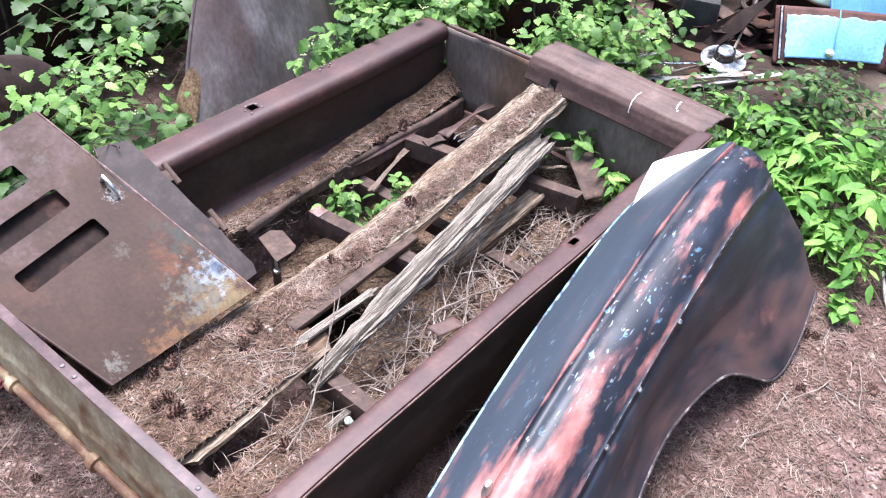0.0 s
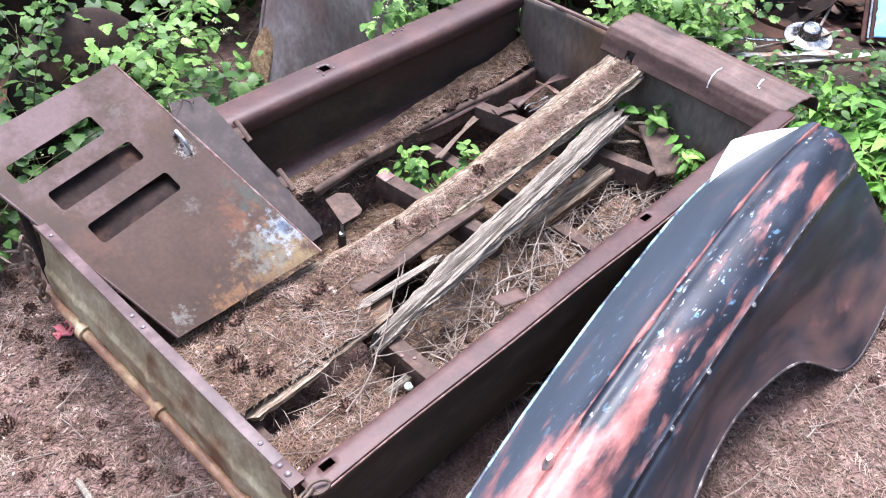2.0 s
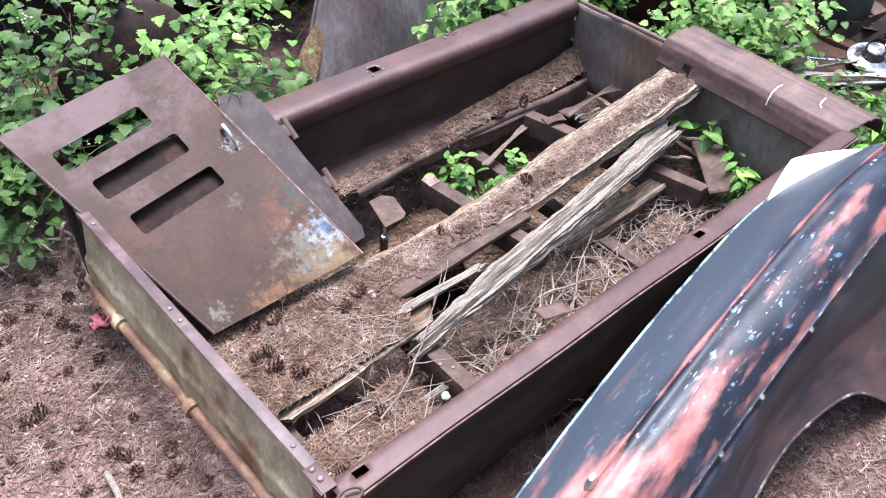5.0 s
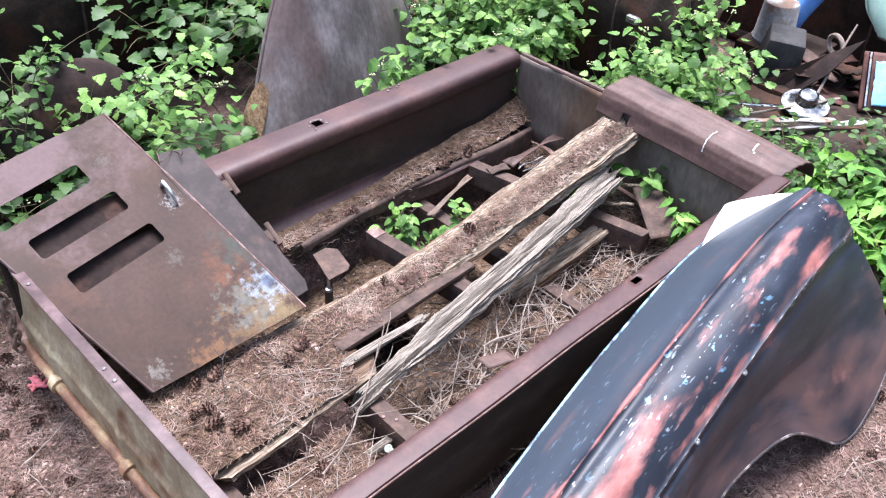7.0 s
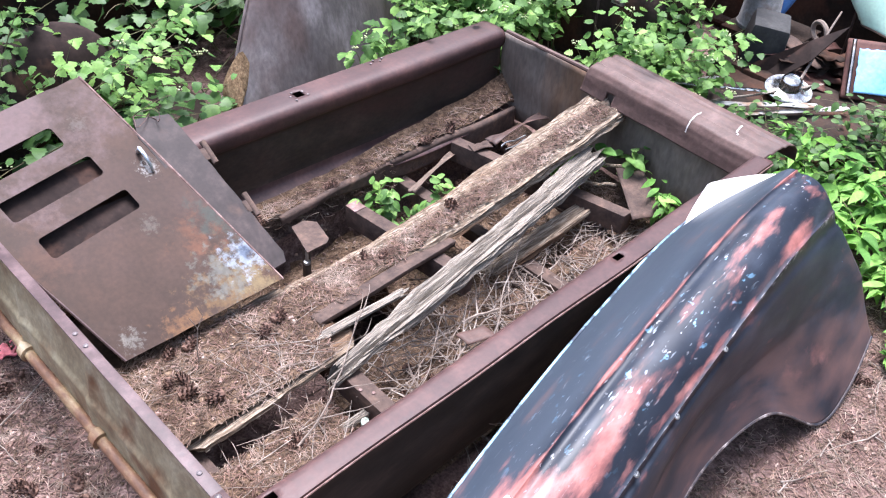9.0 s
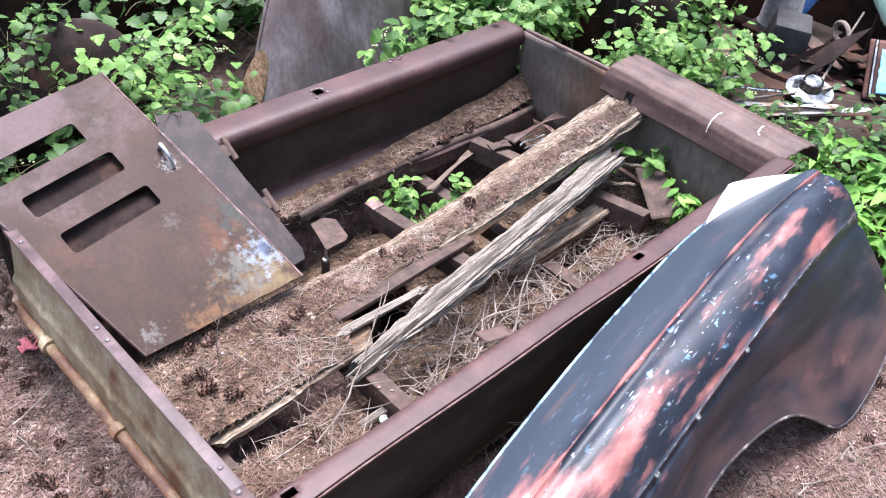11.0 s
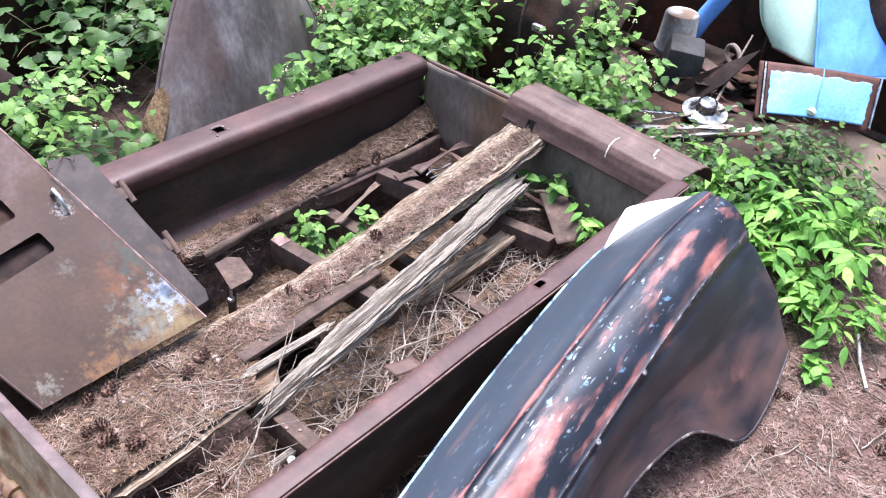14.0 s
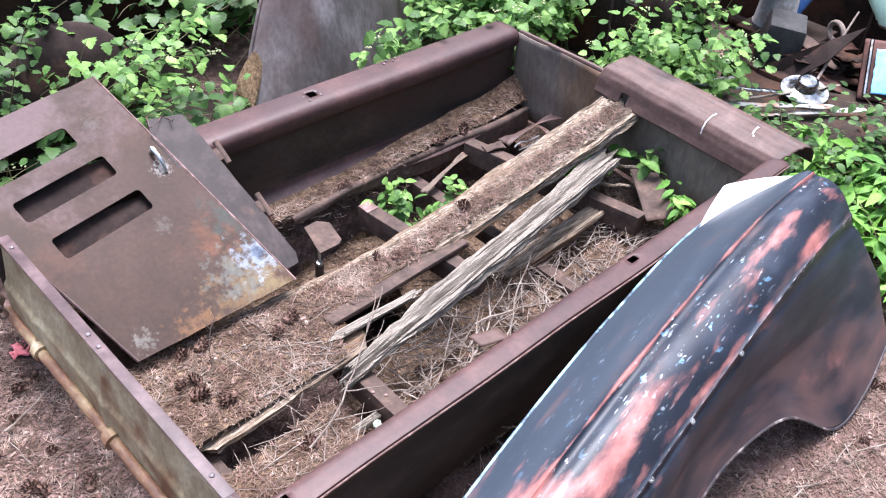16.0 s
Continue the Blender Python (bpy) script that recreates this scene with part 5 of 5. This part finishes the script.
# low lance-leaved plants past the fender
bush("low bright green plants with narrow pointed leaves", (2.45, 3.3, -0.75, 0.1), (2.5, 3.25, -0.75, 0.1, 0.12, 0.36), 50, 16, (0.075, 0.125), LANCE, LEAF_LIME, 10, 0.035, "plant", 0.003, 0.55)
bush("low bright green plants with narrow pointed leaves", (2.35, 2.8, -1.0, -0.5), (2.35, 2.8, -1.05, -0.5, 0.05, 0.2), 16, 12, (0.06, 0.10), LANCE, LEAF_LIME, 11, 0.03, "plant", 0.003, 0.55)
bush("low green plants with oval leaves beside the wrecks", (2.9, 3.7, -0.9, 0.1), (2.9, 3.6, -0.95, 0.1, 0.20, 0.47), 38, 20, (0.03, 0.052), OVAL, LEAF_MID, 12, 0.05, "plant", 0.003, 0.4)
bush("single small green seedling on the forest floor", (2.26, 2.3, -0.84, -0.8), (2.26, 2.34, -0.86, -0.8, 0.05, 0.09), 3, 5, (0.05, 0.07), OVAL, LEAF_LIME, 13, 0.012, "plant", 0.002, 0.6)
# seedlings inside the bed
bush("bright green seedling growing up through the bed", (1.34, 1.40, 0.96, 1.02), (1.27, 1.43, 0.89, 1.08, 0.16, 0.25), 12, 7, (0.040, 0.060), TOOTHED, LEAF, 14, 0.012, "plant", 0.002, 0.6)
bush("bright green seedling growing up through the bed", (1.44, 1.5, 0.86, 0.92), (1.43, 1.60, 0.79, 0.89, 0.19, 0.25), 9, 7, (0.040, 0.058), TOOTHED, LEAF, 15, 0.012, "plant", 0.002, 0.6)
bush("bright green seedling by the front panel", (2.24, 2.3, 0.22, 0.32), (2.17, 2.31, 0.17, 0.34, 0.18, 0.26), 9, 6, (0.055, 0.085), LANCE, LEAF_LIME, 16, 0.015, "plant", 0.002, 0.6)
bush("green broad-leaved seedling by the front panel", (2.29, 2.32, 0.46, 0.54), (2.24, 2.33, 0.40, 0.52, 0.24, 0.31), 7, 4, (0.055, 0.08), TOOTHED, LEAF, 17, 0.02, "plant", 0.002, 0.6)
bush("green seedling half hidden beneath the plank", (2.02, 2.1, 0.74, 0.80), (2.06, 2.24, 0.56, 0.70, 0.20, 0.28), 11, 7, (0.05, 0.08), OVAL, LEAF_LIME, 18, 0.02, "plant", 0.002, 0.55)

# ---- wrecks behind the bed ----
HOOD_GREY = material("bare_grey_rusted_steel", [(0.3, (0.058, 0.047, 0.046)), (0.5, (0.125, 0.106, 0.103)), (0.7, (0.27, 0.24, 0.24))], scale=5, stretch=(1, 1, 0.35), rough=0.5, metal=0.0, spec=0.45,
                     stain=(0.085, 0.055, 0.048), stain_scale=2.6, stain_at=(0.5, 0.66))


def hood_fn(u, v):
    left = 1.18 + 0.34 * v + 0.20 * v * v
    right = 2.23 + 0.20 * v - 0.95 * max(0.0, v - 0.5) ** 1.5
    x = left + (right - left) * u
    crown = 0.16 * (1 - (2 * u - 1) ** 2)
    return Vector((x, 1.86 + 0.34 * v - crown * 0.8 + 0.008 * nz(u * 4, v * 4, 3), ground_z(x, 1.7) + 0.02 + 1.0 * v - 0.14 * (abs(2 * u - 1) ** 3) * v))


hood = thing("car_hood", "bare grey rusted car hood standing upright behind the bed", "car hood")
solid(part("hood_skin", sheet(hood_fn, 40, 40), HOOD_GREY, hood), 0.006)
for side in (0.0, 1.0):
    part("rolled_edge", tube([hood_fn(side, k / 24) for k in range(25)], 0.008, 8), HOOD_GREY, hood)
pile = part("needle_clump", sheet(lambda u, v: Vector((1.28 + 0.08 * v + 0.15 * (u - 0.5) * math.sin(math.pi * (0.15 + 0.8 * v)), 1.93 + 0.04 * v - 0.05 * math.sin(math.pi * u) * (1 - v), 0.19 + 0.22 * v)) + Vector((0, -0.008, 0.004)) * nz(u * 30, v * 50, 2), 30, 50), material("golden_needle_clump", [(0.3, (0.10, 0.06, 0.035)), (0.5, (0.27, 0.17, 0.095)), (0.7, (0.46, 0.32, 0.19))], scale=60, stretch=(1, 1, 0.5), rough=0.9, bump=1.0, grain=160, contrast=0.4))
tagged(pile, "clump of dry brown needles caught on the hood edge", "needles")


def wreck(name, label, x0, x1, y0, y1, height, seed, axis):
    """A long dark rusted car body side with sill, belt line and roof."""
    ob = thing(name, label, "wrecked car")

    def fn(u, v):
        p = along([(0.0, 0.0, 0), (-0.03, 0.3, 0), (-0.06, 0.55, 0), (0.0, 0.72, 0), (0.12, 0.80, 0), (0.3, 1.0, 0), (0.75, 1.05, 0)], v)
        d = 0.05 * nz(u * 5, v * 3, seed) + 0.02 * nz(u * 17, v * 8, seed)
        if axis == "x":
            return Vector((x0 + (x1 - x0) * u, y0 + p.x + d, height * p.y - 0.02))
        return Vector((x0 + p.x + d, y0 + (y1 - y0) * u, height * p.y - 0.02))
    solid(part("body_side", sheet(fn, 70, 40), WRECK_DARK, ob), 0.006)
    for k in (0.3, 0.62):
        part("door_seam", tube([fn(k, 0.02 + 0.058 * i) for i in range(11)], 0.008, 6), RUST_BEAM, ob)
    part("body_sill", tube([fn(i / 30, 0.03) for i in range(31)], 0.03, 8), RUST_BEAM, ob)
    return ob


wreck("wrecked_car", "dark rusted car body lying behind the bushes", -1.6, 2.6, 2.95, 3.6, 1.15, 2.0, "x")
hulk = wreck("wrecked_car", "brown rusted car body with a chrome door latch", 3.15, 3.6, 0.75, 2.6, 0.95, 5.0, "y")
latch_at = Vector((3.055, 1.155, 0.51))
lt = part("door_latch", block(latch_at.x - 0.02, latch_at.x + 0.01, latch_at.y - 0.035, latch_at.y + 0.035, latch_at.z - 0.018, latch_at.z + 0.018, 0.006), STEEL, hulk, "chrome door latch")
part("latch_slot", block(latch_at.x - 0.024, latch_at.x - 0.016, latch_at.y - 0.018, latch_at.y + 0.012, latch_at.z - 0.008, latch_at.z + 0.006, 0.002), RUST_DARK, lt)

wreck("wrecked_car", "dark rusted car body under the blue tarp", 4.35, 4.9, -1.3, 1.5, 1.25, 8.0, "y")
# added dark sheet that covers lit ground, its colour standing in for shade
fallen = solid(part("dark_filler_sheet", sheet(lambda u, v: Vector((0.2 + 1.1 * u, 1.56 + 1.3 * v, 0.03 + 0.10 * v + 0.05 * nz(u * 4, v * 3, 6) + 0.03 * math.sin(9 * v))), 40, 30), WRECK_DARK), 0.006)
tagged(fallen, "dark sheet added under the bushes to darken the ground behind the bed", "sheet metal")


def dome_fn(u, v):
    a, e = math.pi * (u - 0.08) * 1.15, math.pi / 2 * v
    return Vector((0.62 + 0.42 * math.cos(a) * math.cos(e) * 0.9, 2.25 - 0.22 * math.sin(a) * math.cos(e), 0.02 + 0.62 * math.sin(e) ** 0.8 + 0.01 * nz(u * 4, v * 4)))


old_fender = thing("old_fender", "dark grey rusted rounded fender half hidden by the bush", "fender")
solid(part("fender_skin", sheet(dome_fn, 30, 18), DARKSTEEL, old_fender), 0.005)
part("fender_edge", tube([dome_fn(k / 30, 0.0) + Vector((0, 0, 0.01)) for k in range(31)], 0.012, 6), RUST_DARK, old_fender)

# blue and green car parts
BLUE = material("sky_blue_paint", [(0.3, (0.09, 0.26, 0.66)), (0.55, (0.125, 0.32, 0.78)), (0.75, (0.19, 0.42, 0.86))], scale=3, rough=0.4, bump=0.2, contrast=0.1)
MINT = material("faded_mint_paint", [(0.3, (0.48, 0.72, 0.58)), (0.55, (0.56, 0.78, 0.62)), (0.75, (0.68, 0.82, 0.68))], scale=3, rough=0.45, bump=0.08, contrast=0.07, stain=(0.5, 0.42, 0.24), stain_scale=3.0, stain_at=(0.64, 0.68))
MAROON = material("dark_maroon_rust", [(0.3, (0.05, 0.022, 0.018)), (0.7, (0.13, 0.055, 0.042))], scale=9, rough=0.7)
BLACK = material("dusty_black_rubber", [(0.3, (0.02, 0.02, 0.021)), (0.7, (0.06, 0.058, 0.056))], scale=10, rough=0.8)
BONE = material("dirty_white_paint", [(0.3, (0.16, 0.145, 0.13)), (0.5, (0.32, 0.31, 0.3)), (0.75, (0.56, 0.56, 0.55))], scale=7, rough=0.6, stain=(0.2, 0.13, 0.09), stain_scale=6, stain_at=(0.55, 0.65))


door = thing("trunk_lid", "pale blue car trunk lid with a dark maroon frame", "trunk lid")
LID = [Vector(c) for c in ((3.55, 0.107, 0.275), (3.89, -0.343, 0.262), (3.72, 0.219, 0.465), (4.04, -0.281, 0.462))]
LID_OUT = (LID[1] - LID[0]).cross(LID[2] - LID[0]).normalized()
if LID_OUT.x > 0:
    LID_OUT = -LID_OUT


def lid_at(u, v, lift=0.0):
    """A point of the lid: u from its near end, v up its slope, with a slight crown."""
    return LID[0].lerp(LID[1], u).lerp(LID[2].lerp(LID[3], u), v) + LID_OUT * (lift + 0.03 * math.sin(math.pi * min(1, max(0, u))) * math.sin(math.pi * (0.15 + 0.7 * min(1, max(0, v)))))


solid(part("lid_frame", sheet(lambda u, v: lid_at(-0.02 + 1.04 * u, -0.04 + 1.1 * v), 24, 16), MAROON, door), 0.02, 1.0)
solid(part("lid_skin", sheet(lambda u, v: lid_at(0.06 + 0.86 * u + 0.012 * nz(v * 9, u * 3, 3), 0.04 + v * (0.82 + 0.04 * nz(u * 7, 1, 2) + 0.025 * nz(u * 23, 4, 1)), 0.026), 60, 24), LIGHT_BLUE, door, "pale blue painted skin"), 0.003, 1.0)
for uu in (0.015, 0.985):
    part("trim_bar", tube([lid_at(uu, k / 8, 0.026) for k in range(9)], 0.011, 8), CHROME, door, "dull chrome edge trim")
part("lid_crease", tube([lid_at(0.46 + 0.03 * k / 10 + 0.004 * math.sin(k), 0.2 + 0.8 * k / 10, 0.034) for k in range(11)], 0.0035, 6), BLUE, door)
part("lid_disc", lathe([(0.022, 0.0), (0.02, 0.012), (0.012, 0.018), (0.0005, 0.02)], 14, m=Matrix.Translation(lid_at(0.44, 0.14, 0.03)) @ LID_OUT.to_track_quat("Z", "Y").to_matrix().to_4x4()), PAINT_WHITE, door, "small white raised disc")

fen2 = thing("car_fender", "faded mint green car fender with an open wheel arch", "fender")


def mint_fn(u, v):
    z = 0.44 + 0.75 * v
    left = 0.375 + 0.50 * (z - 0.44) - 0.05 * math.exp(-((v - 0.0) / 0.08) ** 2)
    right = 0.0 + 0.52 * (z - 0.44)
    y = left + (right - left) * u
    return Vector((4.02 + 0.30 * v * v + 0.10 * v - 0.05 * math.sin(math.pi * u) + 0.06 * math.exp(-(u / 0.08) ** 2), y, z + 0.012 * math.sin(5 * u) * (1 - v)))


solid(part("fender_skin", sheet(mint_fn, 40, 50), MINT, fen2), 0.004)
part("arch_lip", tube([mint_fn(0.0, k / 30) for k in range(31)], 0.009, 6), MINT, fen2)
part("lower_lip", tube([mint_fn(k / 20, 0.0) for k in range(21)], 0.007, 6), RUST_BEAM, fen2, "rusted lower lip")
tarp = thing("tarp", "bright blue tarpaulin sheet hanging over the wreck", "tarp")


def tarp_fn(u, v):
    fold = 0.014 * math.sin(11 * u + 3 * v) + 0.012 * nz(u * 6, v * 4, 2) + 0.004 * nz(u * 20, v * 10, 4)
    return Vector((3.90 + 0.66 * u + 0.38 * v + 0.04 * v * v - fold, -0.004 - 0.56 * u + 0.36 * v - fold * 0.8, 0.432 + 0.62 * v + 0.012 * nz(u * 5, 1, 6) - 0.03 * math.sin(math.pi * u) * (1 - v)))


solid(part("tarp_sheet", sheet(tarp_fn, 80, 50), BLUE, tarp), 0.003)
part("tarp_hem", tube([tarp_fn(0.0, k / 20) for k in range(21)], 0.010, 6), BLUE, tarp)
part("tarp_hem", tube([tarp_fn(k / 30, 0.0) for k in range(31)], 0.007, 6), BLUE, tarp)
part("grommet", tube([tarp_fn(0.02, 0.03) + Vector((-0.012, 0.009 * math.cos(a), 0.009 * math.sin(a))) for a in [math.pi * 2 * k / 10 for k in range(10)]], 0.003, 5, closed=True), STEEL, tarp)
pipe = part("blue_pipe", tube([(3.98, 0.75, 0.34), (3.99, 0.70, 0.47), (4.01, 0.63, 0.62), (4.05, 0.57, 0.85)], 0.05, 14), BLUE)
tagged(pipe, "blue plastic pipe standing in the scrap heap", "pipe")

bucket = part("white_bucket", lathe([(0.0005, 0.0), (0.13, 0.0), (0.132, 0.02), (0.124, 0.03), (0.108, 0.24), (0.10, 0.25), (0.03, 0.252), (0.0005, 0.252)], 28, m=Matrix.Translation((3.86, 0.77, 0.30)) @ Matrix.Scale(0.86, 4)), BONE)
tagged(bucket, "dirty white bucket upside down on the scrap heap", "bucket")
crate = part("scrap_stand", block(3.70, 4.1, 0.5, 0.9, -0.02, 0.30, 0.01), WRECK_DARK)
tagged(crate, "dark rusted steel box supporting the bucket", "metal box")
bm = block(-0.115, 0.115, -0.105, 0.105, 0.0, 0.215, 0.022)
for v in bm.verts:
    v.co.x *= 1 - 0.9 * max(0, v.co.z - 0.02)
    v.co.y *= 1 - 0.7 * max(0, v.co.z - 0.02)
can = part("black_box", bm, BLACK, at=Matrix.Translation((3.60, 0.60, 0.27)) @ Euler((radians(4), radians(-6), radians(28))).to_matrix().to_4x4())
tagged(can, "dusty black square battery case on the scrap heap", "box")
base = part("scrap_sheet", block(3.40, 3.74, 0.38, 0.76, -0.02, 0.272, 0.02), WRECK_DARK)
tagged(base, "dark rusted steel box below the black can", "metal box")
beam = thing("scrap_plate", "dark pointed plate of rusted steel leaning across the scrap", "metal plate")
bm = bmesh.new()
bm.faces.new([bm.verts.new(c) for c in ((3.76, 0.262, 0.515), (3.62, 0.37, 0.44), (3.40, 0.58, 0.275), (3.38, 0.55, 0.16), (3.44, 0.42, 0.25), (3.54, 0.31, 0.38))])
solid(part("plate", bm, DARKSTEEL, beam, smooth=False), 0.012)
HOSE = material("pale_dusty_hose", [(0.3, (0.13, 0.10, 0.08)), (0.7, (0.27, 0.215, 0.18))], scale=14, rough=0.8)
hoop = part("steel_hoop", tube([(3.80 + 0.03 * math.cos(a), 0.41 + 0.05 * math.cos(a), 0.42 + 0.045 * math.sin(a)) for a in [math.pi * 2 * k / 20 for k in range(20)]], 0.013, 8, closed=True), HOSE)
tagged(hoop, "dull ring-shaped hose lying on the scrap", "ring")
cane = part("dead_stick", tube([(3.44, 0.30, 0.27), (3.56, 0.32, 0.335), (3.72, 0.345, 0.44), (3.86, 0.36, 0.53)], lambda q: 0.008 - 0.003 * q, 6), TWIG)
tagged(cane, "thin grey dead stick leaning on the scrap", "stick")
rnd = random.Random(31)
for k in range(26):
    a = Vector((rnd.uniform(3.55, 3.95), rnd.uniform(0.25, 0.52), rnd.uniform(0.2, 0.38)))
    d = Vector((rnd.uniform(-1, 1), rnd.uniform(-1, 1), rnd.uniform(-0.2, 0.2))).normalized() * rnd.uniform(0.05, 0.16)
    sd = d.cross(Vector((0, 0, 1))).normalized() * rnd.uniform(0.02, 0.06)
    ob = solid(part("scrap_metal", sheet(lambda u, v: a + d * (u - 0.5) * 2 + sd * (v - 0.5) * 2 + Vector((0, 0, 0.02 * nz(u * 3, v * 3, k))), 6, 4), rnd.choice((RUST_BEAM, MAROON, WRECK_DARK, RUST_BEAM))), 0.004)
    tagged(ob, "jagged scrap of rusted metal on the scrap heap", "scrap metal", "scrap heap")
heap = part("scrap_heap", sheet(lambda u, v: Vector((3.05 + 1.3 * u, -0.75 + 1.6 * v, -0.03 + 0.22 * math.sin(math.pi * u) ** 0.5 * math.sin(math.pi * v) ** 0.5 * (0.9 + 0.5 * nz(u * 6, v * 6, 3)))), 50, 50), RUST_DARK)
tagged(heap, "dark heap of rusted scrap under the car parts", "scrap heap", kind="stuff")

hub = thing("hubcap", "round chrome hubcap lying on the scrap pile", "hubcap")
hub_at = Matrix.Translation((3.35, 0.30, 0.285)) @ Euler((radians(6), radians(-8), 0)).to_matrix().to_4x4() @ Matrix.Scale(0.86, 4)
part("dish", lathe([(0.135, 0.0), (0.132, 0.008), (0.10, 0.004), (0.085, 0.012), (0.064, 0.02), (0.058, 0.024)], 40), CHROME, hub, at=hub_at)
part("centre_cap", lathe([(0.062, 0.02), (0.058, 0.062), (0.056, 0.074), (0.048, 0.080), (0.044, 0.076), (0.02, 0.08), (0.0005, 0.081)], 32), CHROME, hub, at=hub_at)
for a, b, r, m in (((2.80, 0.62, 0.37), (3.22, 0.36, 0.30), 0.016, CHROME), ((2.86, 0.50, 0.30), (3.3, 0.12, 0.30), 0.022, BONE), ((2.92, 0.40, 0.26), (3.42, 0.02, 0.29), 0.02, BONE), ((3.0, 0.5, 0.26), (3.5, 0.2, 0.31), 0.012, WOOD), ((2.7, 0.75, 0.36), (3.1, 0.55, 0.33), 0.015, BONE)):
    a, b = Vector(a), Vector(b)
    up = Vector((0, 0, 1))
    sd = (b - a).cross(up).normalized()
    ob = solid(part("trim_strip", sheet(lambda u, v: a.lerp(b, min(1, u + 0.03 * nz(v * 9, 3))) + sd * r * 1.7 * (v - 0.5) * (1 + 0.35 * nz(u * 5, 1, r * 90)) + up * (0.004 * math.sin(math.pi * v) + 0.003 * nz(u * 4, v)), 40, 6,
               skip=lambda u, v: nz(u * 16, v * 3, r * 50) < -0.42), m), 0.002)
    tagged(ob, "pitted chrome and white trim strip on the scrap", "trim strip", "trim strips on the scrap")
support = part("rusted_slab", sheet(lambda u, v: Vector((2.66 + 0.95 * u, -0.05 + 0.85 * v - 0.25 * u, 0.235 + 0.02 * u + 0.02 * nz(u * 5, v * 5, 4))), 24, 20), WRECK_DARK)
solid(support, 0.02)
tagged(support, "dark rusted slab lying under the hubcap", "metal slab")
for k in range(2):
    ob = part("scrap_post", block(2.80 + 0.5 * k, 2.86 + 0.5 * k, 0.1, 0.16, -0.03, 0.245, 0.005), RUST_DARK)
    tagged(ob, "short rusted steel post under the slab", "post", "posts under the slab")
twig("dry_branch", "brown dead branch lying among the plants", (3.05, -0.5, 0.2), 0.6, 0.9, 0.012, 902, 0.12, 2)

# ---- unseen forest ring, added to block low sky light ----
FOREST = material("forest_light_blocker", [(0.3, (0.006, 0.011, 0.004)), (0.55, (0.02, 0.035, 0.012)), (0.75, (0.05, 0.085, 0.03))], scale=1.1, rough=0.9, bump=0, grain=6, contrast=0.5)


# wall height varies by direction to let in more or less sky light
def forest_fn(u, v):
    a = 2 * math.pi * u
    r = 10.0 + 1.2 * nz(math.cos(a) * 4, math.sin(a) * 4, v * 3) + 0.5 * v
    return Vector((0.9 + r * math.cos(a), 0.4 + r * math.sin(a), -0.3 + (7.6 - 2.6 * math.cos(a - 0.75) - 6.5 * max(0.0, math.cos(a - 3.3)) + 1.5 * nz(math.cos(a) * 5, math.sin(a) * 5, 7)) * v))


ring = part("backdrop", sheet(forest_fn, 160, 24), FOREST)
tagged(ring, "unseen dark green forest ring added to block low sky light", "forest", kind="structure")
